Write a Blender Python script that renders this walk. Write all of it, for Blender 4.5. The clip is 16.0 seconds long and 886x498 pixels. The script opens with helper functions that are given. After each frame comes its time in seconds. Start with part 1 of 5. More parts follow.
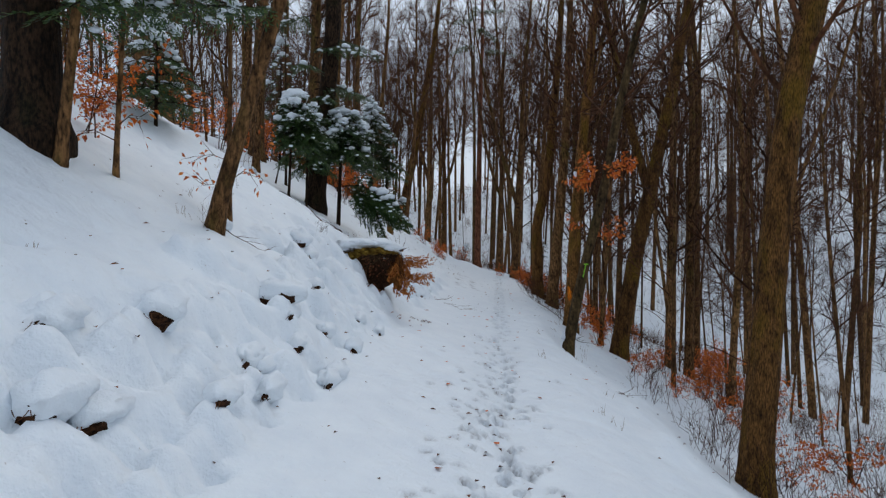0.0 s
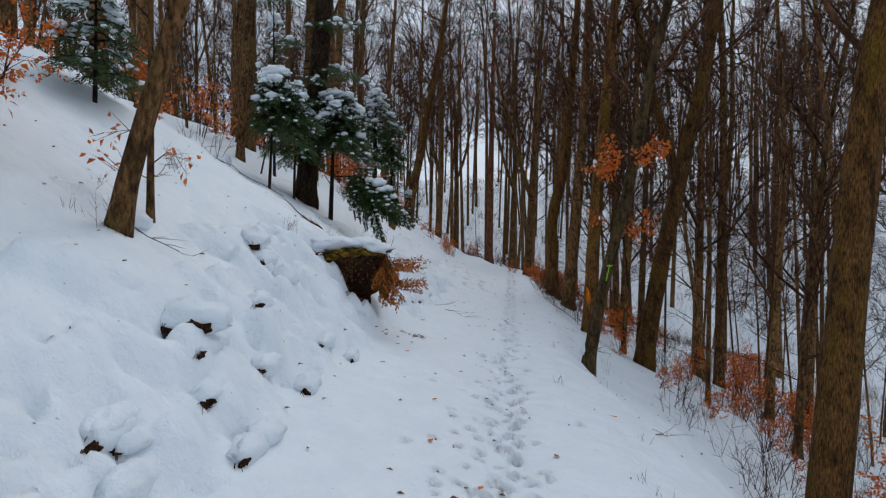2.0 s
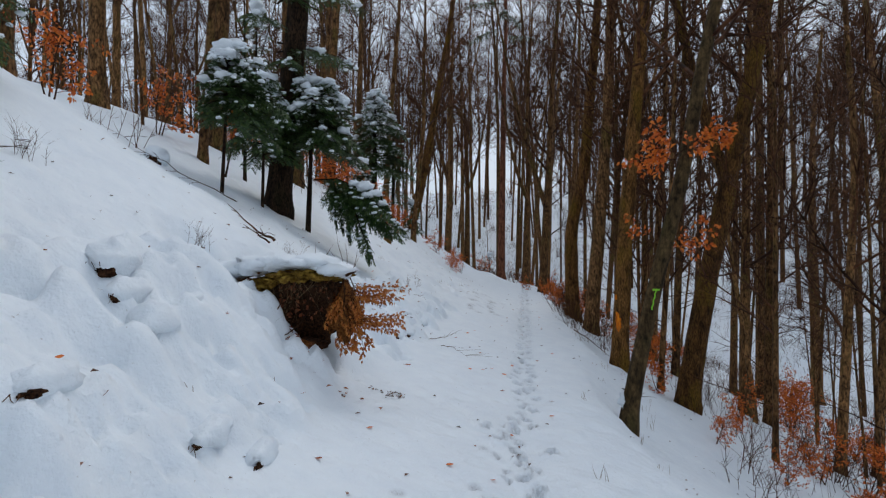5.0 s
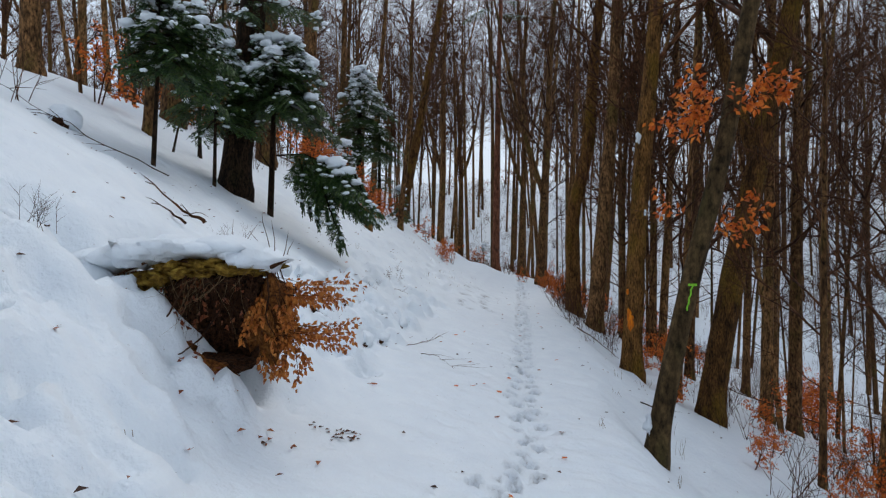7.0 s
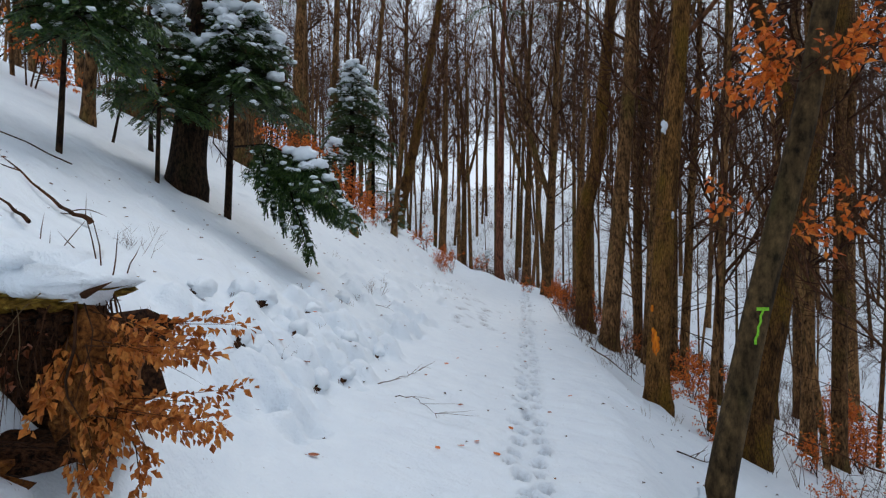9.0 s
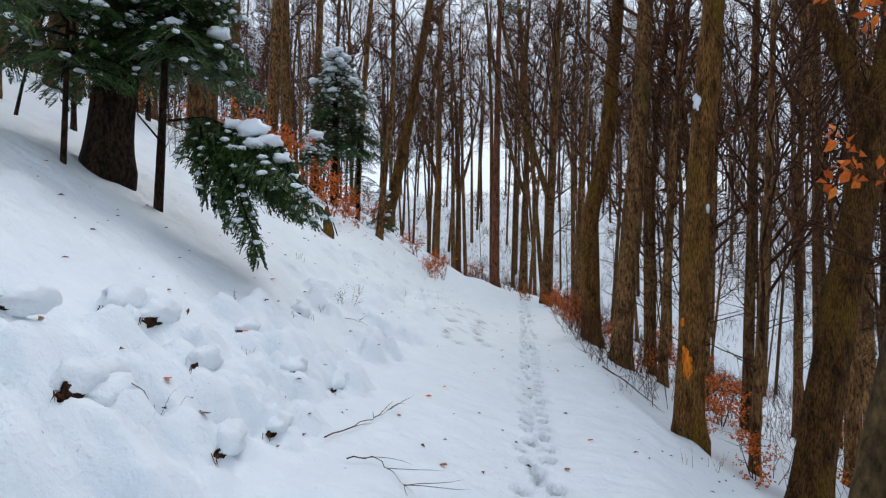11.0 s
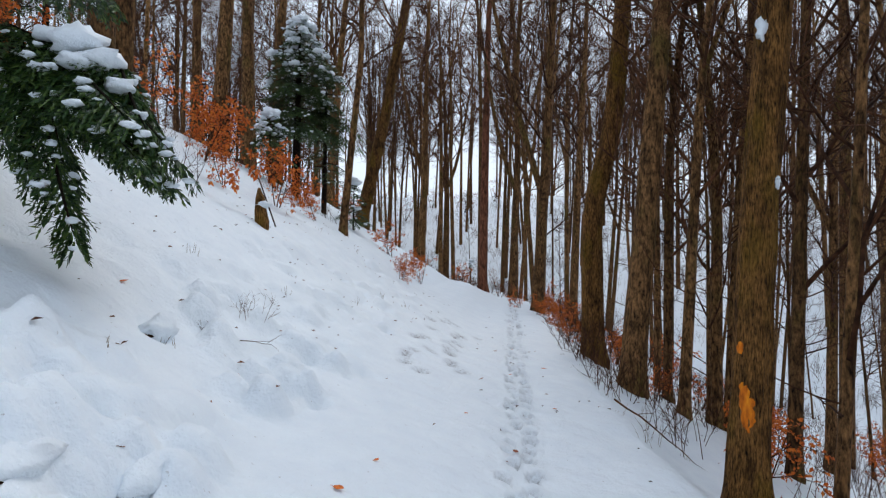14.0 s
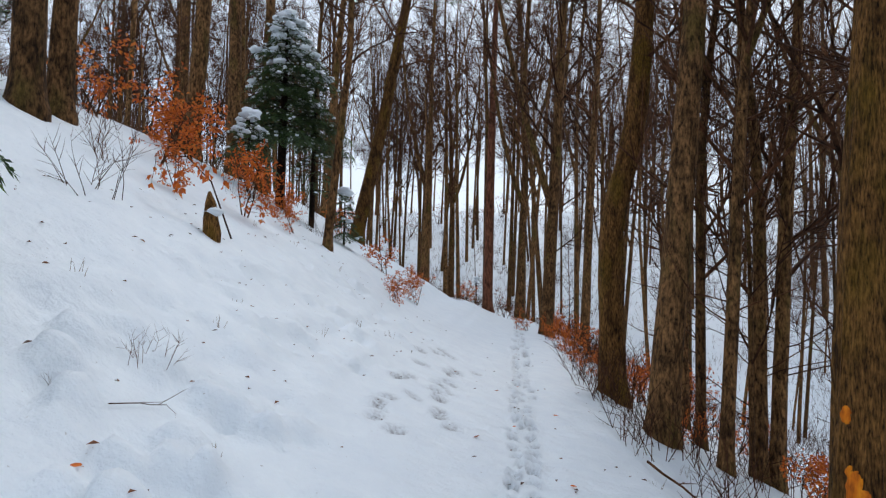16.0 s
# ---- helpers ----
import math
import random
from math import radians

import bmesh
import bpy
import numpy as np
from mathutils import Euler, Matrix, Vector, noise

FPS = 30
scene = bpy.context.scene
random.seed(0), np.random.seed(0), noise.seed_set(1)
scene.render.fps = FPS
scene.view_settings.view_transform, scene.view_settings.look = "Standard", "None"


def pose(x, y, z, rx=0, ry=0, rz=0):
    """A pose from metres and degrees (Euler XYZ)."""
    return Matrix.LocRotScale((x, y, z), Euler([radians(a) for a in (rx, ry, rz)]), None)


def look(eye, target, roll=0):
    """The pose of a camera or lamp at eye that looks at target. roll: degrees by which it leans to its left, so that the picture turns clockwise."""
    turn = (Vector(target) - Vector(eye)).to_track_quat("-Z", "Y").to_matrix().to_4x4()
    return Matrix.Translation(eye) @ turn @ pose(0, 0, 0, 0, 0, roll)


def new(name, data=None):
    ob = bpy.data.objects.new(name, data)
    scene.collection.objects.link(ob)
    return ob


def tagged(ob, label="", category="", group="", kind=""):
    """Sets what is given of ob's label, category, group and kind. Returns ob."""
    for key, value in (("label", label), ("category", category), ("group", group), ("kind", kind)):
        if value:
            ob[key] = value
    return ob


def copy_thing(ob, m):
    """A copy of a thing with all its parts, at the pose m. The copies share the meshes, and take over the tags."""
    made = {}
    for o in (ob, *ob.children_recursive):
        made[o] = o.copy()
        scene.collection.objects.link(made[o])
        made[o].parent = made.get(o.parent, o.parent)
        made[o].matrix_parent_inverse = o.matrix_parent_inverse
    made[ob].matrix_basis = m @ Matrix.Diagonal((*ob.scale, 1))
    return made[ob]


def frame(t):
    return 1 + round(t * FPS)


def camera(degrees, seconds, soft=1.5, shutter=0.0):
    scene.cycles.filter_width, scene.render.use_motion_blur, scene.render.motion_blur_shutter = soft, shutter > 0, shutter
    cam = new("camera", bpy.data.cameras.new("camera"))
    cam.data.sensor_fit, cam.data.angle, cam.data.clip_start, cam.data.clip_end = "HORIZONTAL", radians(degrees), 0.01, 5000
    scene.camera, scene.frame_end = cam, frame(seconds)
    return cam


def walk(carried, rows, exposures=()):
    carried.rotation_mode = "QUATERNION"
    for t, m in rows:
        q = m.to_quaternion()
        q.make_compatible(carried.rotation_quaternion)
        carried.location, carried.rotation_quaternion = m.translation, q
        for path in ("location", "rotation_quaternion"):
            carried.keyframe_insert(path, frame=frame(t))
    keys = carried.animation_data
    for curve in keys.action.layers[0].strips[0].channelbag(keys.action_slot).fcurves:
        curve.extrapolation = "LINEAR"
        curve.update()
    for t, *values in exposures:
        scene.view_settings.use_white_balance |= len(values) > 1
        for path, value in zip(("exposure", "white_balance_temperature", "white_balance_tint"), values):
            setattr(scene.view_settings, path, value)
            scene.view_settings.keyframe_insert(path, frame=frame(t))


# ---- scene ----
cam = camera(69.2, 16.0, 1.25)
METRES, EYE = 14.5, 1.6
ROWS = [
    (0.0, 0.0, 0.0, 0.0, 0.0, 0.0, -0.0),
    (0.5, 0.0024, 0.0324, 0.0018, -0.05, 0.48, -0.04),
    (1.0, 0.0105, 0.063, 0.0014, 0.58, 0.35, -0.05),
    (1.5, 0.0151, 0.0925, 0.0012, 1.05, -0.19, -0.05),
    (2.0, 0.0174, 0.124, 0.0066, 1.28, -0.57, 0.02),
    (2.5, 0.0231, 0.1553, 0.0058, 1.92, -0.69, 0.03),
    (3.0, 0.0239, 0.1844, 0.0076, 2.25, -0.34, 0.02),
    (3.5, 0.0223, 0.2159, 0.0109, 2.66, 0.26, 0.06),
    (6.0, 0.0364, 0.3702, 0.0096, 2.07, 0.67, 0.34),
    (6.5, 0.0348, 0.4031, 0.01, 1.85, 0.33, 0.3),
    (7.0, 0.0375, 0.4355, 0.0062, 1.95, -0.12, 0.25),
    (7.5, 0.0416, 0.4649, 0.0091, 1.93, -0.24, 0.21),
    (8.0, 0.0423, 0.4983, 0.0076, 2.03, -0.16, 0.21),
    (8.5, 0.0446, 0.5301, 0.0051, 2.44, -0.04, 0.23),
    (9.0, 0.048, 0.5607, 0.0076, 2.37, 0.52, 0.21),
    (11.5, 0.0543, 0.719, 0.002, 1.9, 1.19, 0.13),
    (12.0, 0.0586, 0.7495, 0.0023, 2.25, 1.2, 0.03),
    (12.5, 0.0595, 0.7806, -0.0008, 1.96, 1.14, -0.04),
    (13.0, 0.0604, 0.8114, 0.0018, 1.72, 1.57, -0.06),
    (13.5, 0.067, 0.8423, 0.0009, 1.53, 1.64, -0.19),
    (14.0, 0.0717, 0.8717, -0.002, 1.15, 1.48, -0.29),
    (14.5, 0.0743, 0.9025, 0.0001, 1.31, 1.69, -0.37),
    (15.0, 0.0806, 0.9331, -0.0017, 1.74, 1.8, -0.48),
    (15.5, 0.0843, 0.9609, -0.0006, 1.63, 2.27, -0.6),
    (16.0, 0.084, 0.9915, 0.0026, 1.8, 2.96, -0.67),
]
walk(cam, [(t, pose(METRES * x, METRES * y, EYE + METRES * z, 90 + pitch, roll, yaw)) for t, x, y, z, yaw, pitch, roll in ROWS],
     exposures=[(0, -0.26), (3.5, -0.26), (7.0, -0.03), (9.0, 0.07), (11.5, 0.3), (16.0, 0.25)])

# ---- light: an overcast winter sky and a weak, wide sun behind the cloud ----
SUN_EL, SUN_AZ = radians(50), radians(22)
world = bpy.data.worlds.new("overcast_sky")
scene.world = world
world.use_nodes = True
wn, wl = world.node_tree.nodes, world.node_tree.links
wn.clear()
sky = wn.new("ShaderNodeTexSky")
sky.sky_type, sky.sun_disc = "NISHITA", False
sky.sun_elevation, sky.sun_rotation = SUN_EL, SUN_AZ
sky.air_density, sky.dust_density = 1.0, 4.0
cloud = wn.new("ShaderNodeMix")
cloud.data_type = "RGBA"
cloud.inputs["Factor"].default_value = 0.82
cloud.inputs["B"].default_value = (8.55, 9.75, 11.4, 1)
wl.new(sky.outputs["Color"], cloud.inputs["A"])
bg = wn.new("ShaderNodeBackground")
bg.inputs["Strength"].default_value = 0.090
wl.new(cloud.outputs["Result"], bg.inputs["Color"])
wo = wn.new("ShaderNodeOutputWorld")
wl.new(bg.outputs[0], wo.inputs[0])
sun = new("sun", bpy.data.lights.new("sun", "SUN"))
sun.data.energy, sun.data.angle, sun.data.color = 0.85, radians(30), (1, 0.98, 0.95)
sun.matrix_world = look((0, 0, 0), (-math.sin(SUN_AZ) * math.cos(SUN_EL), -math.cos(SUN_AZ) * math.cos(SUN_EL), -math.sin(SUN_EL)))


# ---- materials ----
def ramp(nt, src, stops):
    n = nt.nodes.new("ShaderNodeValToRGB")
    els = n.color_ramp.elements
    while len(els) < len(stops):
        els.new(0.5)
    for e, (p, c) in zip(els, stops):
        e.position, e.color = p, (*c, 1)
    nt.links.new(src, n.inputs[0])
    return n.outputs[0]


def noise_node(nt, scale, detail=4, stretch=(1, 1, 1), rough=0.55):
    tc = nt.nodes.new("ShaderNodeTexCoord")
    mp = nt.nodes.new("ShaderNodeMapping")
    mp.inputs["Scale"].default_value = stretch
    nt.links.new(tc.outputs["Object"], mp.inputs["Vector"])
    n = nt.nodes.new("ShaderNodeTexNoise")
    n.inputs["Scale"].default_value, n.inputs["Detail"].default_value, n.inputs["Roughness"].default_value = scale, detail, rough
    nt.links.new(mp.outputs[0], n.inputs["Vector"])
    return n.outputs["Fac"]


def mixed(nt, fac, a, b, mode="MIX"):
    n = nt.nodes.new("ShaderNodeMix")
    n.data_type, n.blend_type = "RGBA", mode
    for sock, v in (("Factor", fac), ("A", a), ("B", b)):
        if isinstance(v, (int, float)):
            n.inputs[sock].default_value = v
        elif isinstance(v, tuple):
            n.inputs[sock].default_value = (*v, 1)
        else:
            nt.links.new(v, n.inputs[sock])
    return n.outputs["Result"]


def material(name, rough=0.8, spec=0.3):
    m = bpy.data.materials.new(name)
    m.use_nodes = True
    b = m.node_tree.nodes["Principled BSDF"]
    b.inputs["Roughness"].default_value = rough
    b.inputs["Specular IOR Level"].default_value = spec
    return m, m.node_tree, b


def bumped(nt, b, height, strength, distance):
    n = nt.nodes.new("ShaderNodeBump")
    n.inputs["Strength"].default_value, n.inputs["Distance"].default_value = strength, distance
    nt.links.new(height, n.inputs["Height"])
    nt.links.new(n.outputs[0], b.inputs["Normal"])


def random_of(nt, kind="object"):
    if kind == "object":
        return nt.nodes.new("ShaderNodeObjectInfo").outputs["Random"]
    return nt.nodes.new("ShaderNodeNewGeometry").outputs["Random Per Island"]


def bark(name, dark, light, moss, stretch=(1, 1, 0.18), scale=26, relief=0.02, moss_from=0.55, edges=(0.32, 0.68)):
    m, nt, b = material(name, 0.9, 0.15)
    fine = noise_node(nt, scale, 5, stretch, 0.65)
    big = noise_node(nt, 2.2, 3, (1, 1, 0.45))
    col = ramp(nt, fine, [(edges[0], dark), (edges[1], light)])
    tint = ramp(nt, random_of(nt), [(0, (0.62, 0.58, 0.52)), (0.5, (1.0, 0.94, 0.86)), (1, (1.45, 1.40, 1.25))])
    col = mixed(nt, 1.0, col, tint, "MULTIPLY")
    blotch = ramp(nt, noise_node(nt, 6.5, 4, (1, 1, 0.35), 0.65), [(0.36, (0.35, 0.34, 0.33)), (0.56, (1.15, 1.15, 1.15))])
    col = mixed(nt, 1.0, col, blotch, "MULTIPLY")
    fac = ramp(nt, big, [(moss_from, (0, 0, 0)), (moss_from + 0.14, (0.75, 0.75, 0.75))])
    col = mixed(nt, fac, col, mixed(nt, ramp(nt, fine, [(edges[0], (0.25, 0.25, 0.25)), (edges[1], (1.15, 1.15, 1.15))]), (0.0, 0.0, 0.0), moss))
    nt.links.new(col, b.inputs["Base Color"])
    bumped(nt, b, fine, 0.8, relief)
    return m


def leaf_material(name, stops, rough=0.65):
    m, nt, b = material(name, rough, 0.3)
    col = ramp(nt, random_of(nt, "island"), stops)
    col = mixed(nt, ramp(nt, noise_node(nt, 60, 2), [(0.5, (0, 0, 0)), (0.7, (0.6, 0.6, 0.6))]), col, tuple(c * 0.6 for c in stops[0][1]))
    nt.links.new(col, b.inputs["Base Color"])
    return m


def snow_material(name, litter=False):
    m, nt, b = material(name, 0.55, 0.25)
    grain = noise_node(nt, 55, 4)
    soft = noise_node(nt, 3.2, 4)
    col = ramp(nt, soft, [(0.3, (0.79, 0.845, 0.90)), (0.7, (0.85, 0.90, 0.94))])
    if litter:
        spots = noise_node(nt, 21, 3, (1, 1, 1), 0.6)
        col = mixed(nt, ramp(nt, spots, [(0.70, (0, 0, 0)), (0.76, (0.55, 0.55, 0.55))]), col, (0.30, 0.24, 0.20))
        # wet slush and earth brought up by boots, plus shade painted into print hollows
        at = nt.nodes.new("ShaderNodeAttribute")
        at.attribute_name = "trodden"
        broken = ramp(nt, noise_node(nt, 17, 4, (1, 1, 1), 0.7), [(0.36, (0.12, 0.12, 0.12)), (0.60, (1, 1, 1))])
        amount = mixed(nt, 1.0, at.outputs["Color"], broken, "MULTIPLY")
        slush_shade = ramp(nt, noise_node(nt, 30, 3), [(0.38, (0.17, 0.155, 0.155)), (0.62, (0.46, 0.48, 0.52))])
        col = mixed(nt, amount, col, slush_shade)
    nt.links.new(col, b.inputs["Base Color"])
    b.inputs["Subsurface Weight"].default_value = 0.0
    lumpy = noise_node(nt, 8.5, 6, (1, 1, 1), 0.6)
    bumped(nt, b, mixed(nt, 0.15, lumpy, grain), 0.6, 0.07)
    return m


STRAW, nt, b = material("dry_straw", 0.8, 0.2)
nt.links.new(ramp(nt, noise_node(nt, 20, 2), [(0.3, (0.10, 0.06, 0.03)), (0.7, (0.24, 0.16, 0.08))]), b.inputs["Base Color"])
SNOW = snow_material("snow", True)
SNOW_CLEAN = snow_material("fresh_snow")
BEECH = bark("beech_bark", (0.015, 0.008, 0.004), (0.27, 0.145, 0.062), (0.12, 0.085, 0.02), (1, 1, 0.4), 24, 0.025, 0.53, (0.34, 0.68))
SMOOTH = bark("dark_beech_bark", (0.012, 0.008, 0.004), (0.092, 0.060, 0.028), (0.055, 0.046, 0.014), (1, 1, 0.6), 16, 0.01)
ROUGH = bark("furrowed_bark", (0.012, 0.006, 0.002), (0.37, 0.182, 0.055), (0.25, 0.142, 0.016), (1, 1, 0.18), 70, 0.12, 0.50, (0.34, 0.70))
DARK = bark("spruce_bark", (0.004, 0.003, 0.002), (0.046, 0.026, 0.015), (0.022, 0.024, 0.008), (1, 1, 0.4), 34, 0.06, 0.58, (0.38, 0.66))
PINE = bark("pine_bark", (0.07, 0.028, 0.016), (0.22, 0.09, 0.055), (0.12, 0.05, 0.03), (1, 1, 0.3), 22, 0.02, 0.6)
TWIG = bark("twig_bark", (0.032, 0.014, 0.007), (0.115, 0.050, 0.025), (0.055, 0.030, 0.016), (1, 1, 1), 8, 0.004, 0.6)
ORANGE = leaf_material("dry_beech_leaves", [(0, (0.42, 0.075, 0.006)), (0.5, (0.64, 0.138, 0.010)), (1, (0.74, 0.22, 0.025))])
RUSSET = leaf_material("russet_leaves", [(0, (0.16, 0.045, 0.02)), (0.6, (0.32, 0.085, 0.03)), (1, (0.40, 0.14, 0.05))])
NEEDLES = leaf_material("fir_needles", [(0, (0.007, 0.026, 0.009)), (0.6, (0.034, 0.078, 0.015)), (1, (0.10, 0.155, 0.028))], 0.5)
SOIL, nt, b = material("frozen_earth", 0.95, 0.1)
nt.links.new(ramp(nt, noise_node(nt, 38, 6, (1, 1, 1), 0.7), [(0.40, (0.006, 0.003, 0.002)), (0.66, (0.085, 0.036, 0.016))]), b.inputs["Base Color"])
bumped(nt, b, noise_node(nt, 30, 5), 1.0, 0.03)
MOSS, nt, b = material("mossy_sod", 0.95, 0.1)
nt.links.new(ramp(nt, noise_node(nt, 26, 5), [(0.3, (0.06, 0.030, 0.008)), (0.5, (0.24, 0.135, 0.022)), (0.7, (0.40, 0.27, 0.05))]), b.inputs["Base Color"])
bumped(nt, b, noise_node(nt, 60, 5), 1.0, 0.02)
MOULD, nt, b = material("leaf_mould", 0.95, 0.1)
nt.links.new(ramp(nt, noise_node(nt, 34, 6, (1, 1, 1), 0.7), [(0.34, (0.03, 0.012, 0.005)), (0.5, (0.20, 0.070, 0.018)), (0.68, (0.36, 0.15, 0.035))]), b.inputs["Base Color"])
bumped(nt, b, noise_node(nt, 45, 5), 1.0, 0.03)
PAINT, nt, b = material("green_marking_paint", 0.6, 0.3)
nt.links.new(ramp(nt, noise_node(nt, 70, 3), [(0.35, (0.13, 0.38, 0.01)), (0.7, (0.26, 0.62, 0.03))]), b.inputs["Base Color"])
WOUND, nt, b = material("bare_orange_wood", 0.8, 0.2)
nt.links.new(ramp(nt, noise_node(nt, 20, 4, (1, 1, 0.3)), [(0.32, (0.22, 0.05, 0.006)), (0.5, (0.62, 0.15, 0.008)), (0.68, (0.80, 0.27, 0.012))]), b.inputs["Base Color"])
bumped(nt, b, noise_node(nt, 40, 4, (1, 1, 0.2)), 0.8, 0.01)


# ---- mesh helpers ----
class Shape:
    """Collects vertices and faces for one mesh."""

    def __init__(self):
        self.v, self.f = [], []

    def tube(self, pts, radii, sides=5, tip=False):
        pts = [Vector(p) for p in pts]
        n0, rings = len(self.v), len(pts)
        side = None
        for i, (p, r) in enumerate(zip(pts, radii)):
            d = (pts[min(i + 1, rings - 1)] - pts[max(i - 1, 0)])
            d = d.normalized() if d.length > 1e-6 else Vector((0, 0, 1))
            if side is None:
                side = d.orthogonal().normalized()
            side = (side - d * side.dot(d)).normalized()
            other = d.cross(side)
            if tip and i == rings - 1:
                self.v.append(tuple(p))
                break
            for k in range(sides):
                a = 2 * math.pi * k / sides
                self.v.append(tuple(p + (side * math.cos(a) + other * math.sin(a)) * r))
        full = rings - 1 if tip else rings
        for i in range(full - 1):
            for k in range(sides):
                a, c = n0 + i * sides + k, n0 + i * sides + (k + 1) % sides
                self.f.append((a, c, c + sides, a + sides))
        if tip:
            for k in range(sides):
                self.f.append((n0 + (full - 1) * sides + k, n0 + (full - 1) * sides + (k + 1) % sides, n0 + full * sides))
        else:
            self.f.append(tuple(range(n0 + (full - 1) * sides, n0 + full * sides)))
            self.f.append(tuple(range(n0 + sides - 1, n0 - 1, -1)))

    def leaf(self, p, along, normal, length, width, curl=0.2):
        p, along = Vector(p), Vector(along).normalized()
        side = along.cross(Vector(normal))
        side = side.normalized() if side.length > 1e-4 else along.orthogonal().normalized()
        up = side.cross(along)
        n = len(self.v)
        mid = p + along * length * 0.5
        self.v += [tuple(p), tuple(mid + side * width * 0.5 + up * curl * width), tuple(p + along * length - up * curl * length * 0.4),
                   tuple(mid - side * width * 0.5 + up * curl * width)]
        self.f += [(n, n + 1, n + 2), (n, n + 2, n + 3)]

    def lump(self, c, r, seed=0.0, rough=0.25, rings=6, around=9, freq=1.6):
        """A closed uneven lump with half axes r."""
        c, n0 = Vector(c), len(self.v)
        for i in range(rings + 1):
            th = math.pi * i / rings
            for k in range(around):
                ph = 2 * math.pi * k / around
                d = Vector((math.sin(th) * math.cos(ph), math.sin(th) * math.sin(ph), math.cos(th)))
                s = 1 + rough * noise.noise(d * freq + Vector((seed * 7.3, seed * 3.1, seed)))
                s += rough * 0.5 * noise.noise(d * freq * 2.7 + Vector((seed, seed * 5.1, 3)))
                self.v.append((c.x + d.x * r[0] * s, c.y + d.y * r[1] * s, c.z + d.z * r[2] * s))
        for i in range(rings):
            for k in range(around):
                a, e = n0 + i * around + k, n0 + i * around + (k + 1) % around
                self.f.append((a, a + around, e + around, e))

    def mesh(self, name, mat, smooth=True):
        me = bpy.data.meshes.new(name)
        me.from_pydata(self.v, [], self.f)
        if smooth:
            me.shade_smooth()
        me.materials.append(mat)
        return me


def part(name, shape, mat, parent, label="", smooth=True):
    ob = new(name, shape.mesh(name, mat, smooth))
    ob.parent = parent
    return tagged(ob, label)


def empty(name, at, label, category, group="", kind=""):
    ob = new(name)
    ob.empty_display_size = 0.2
    ob.location = at
    return tagged(ob, label, category, group, kind)


# ---- the ground ----
PU = np.array([-80, -40, -20, -12, -8.5, -7, -5, -4.3, -2.9, -2.3, -1.85, -1.4, -0.6, 0.4, 0.9, 1.5, 2.1, 3.2, 5, 6, 9, 14, 20, 40, 80.0])
PZ = np.array([13, 11, 8.2, 6.2, 4.95, 4.2, 2.95, 2.5, 1.55, 1.15, 0.62, 0.40, 0.20, 0.0, -0.07, -0.33, -0.6, -1.15, -2.0, -2.6, -4.0, -5.8, -7.4, -13, -18.0])


def axis(y):
    """x of the trodden line at y."""
    far = np.maximum(np.asarray(y, float) - 36, 0)
    return 0.085 * np.asarray(y, float) - 0.012 * far ** 2 / (1 + 0.02 * far)


def bell(v, c, w):
    return np.exp(-((v - c) / w) ** 2)


def step(v, a, b):
    s = np.clip((v - a) / (b - a), 0, 1)
    return s * s * (3 - 2 * s)


def lay(x, y):
    """Height of the ground without its small relief."""
    x, y = np.asarray(x, float), np.asarray(y, float)
    u = x - axis(y)
    p = sum(np.interp(u + d, PU, PZ) for d in (-0.3, -0.12, 0, 0.12, 0.3)) / 5
    soft = sum(np.interp(u + d, PU, PZ) for d in (-1.1, -0.75, -0.4, 0, 0.4, 0.75, 1.1)) / 7
    p = p + (soft - p) * step(y, 17.5, 22) * step(-u, 0.2, 1.2)
    bank = step(-u, 1.5, 2.6)
    low = step(u, 0.9, 1.7) * (1 - step(u, 4, 7))
    p = p - 0.38 * low * bell(y, 13.2, 2.2) - 0.22 * step(u, 1.3, 2.0) * (1 - step(u, 4, 7)) * bell(y, 18.5, 2.2) - 0.5 * step(u, 1.8, 3.4) * (1 - step(u, 5, 8)) * bell(y, 8.8, 3.2)
    p = p + bank * (0.22 * bell(y, 9.0, 4.5) + 0.22 * bell(y, 11.4, 1.3) - 0.25 * bell(y, 17, 3.5) - 0.35 * step(y, 26, 34))
    nose = step(y, 37, 55) * step(-u, 0, 2)
    p = p + nose * (0.4 - p) * 0.85
    p = p + 0.0035 * np.clip(y - 8, 0, 40)
    f = 0.45 * ((y - 72) * 0.85 + x * 0.06) + 0.5
    f = np.where(f > 11, 11 + (f - 11) * 0.25, f)
    f = np.minimum(f, 16 + 0.01 * y)
    k = 0.9
    m = np.maximum(p, f)
    return m + k * np.log(np.exp((p - m) / k) + np.exp((f - m) / k)) - k * 0.69 * np.exp(-np.abs(p - f) / k)


def height(x, y):
    return float(lay(x, y))


def lattice(x, y, seed):
    """Smooth value noise, -1 to 1."""
    xi, yi = np.floor(x), np.floor(y)
    fx, fy = x - xi, y - yi
    fx, fy = fx * fx * (3 - 2 * fx), fy * fy * (3 - 2 * fy)

    def corner(a, c):
        s = np.sin(a * 127.1 + c * 311.7 + seed * 74.7) * 43758.5453
        return (s - np.floor(s)) * 2 - 1
    low = corner(xi, yi) * (1 - fx) + corner(xi + 1, yi) * fx
    high = corner(xi, yi + 1) * (1 - fx) + corner(xi + 1, yi + 1) * fx
    return low * (1 - fy) + high * fy


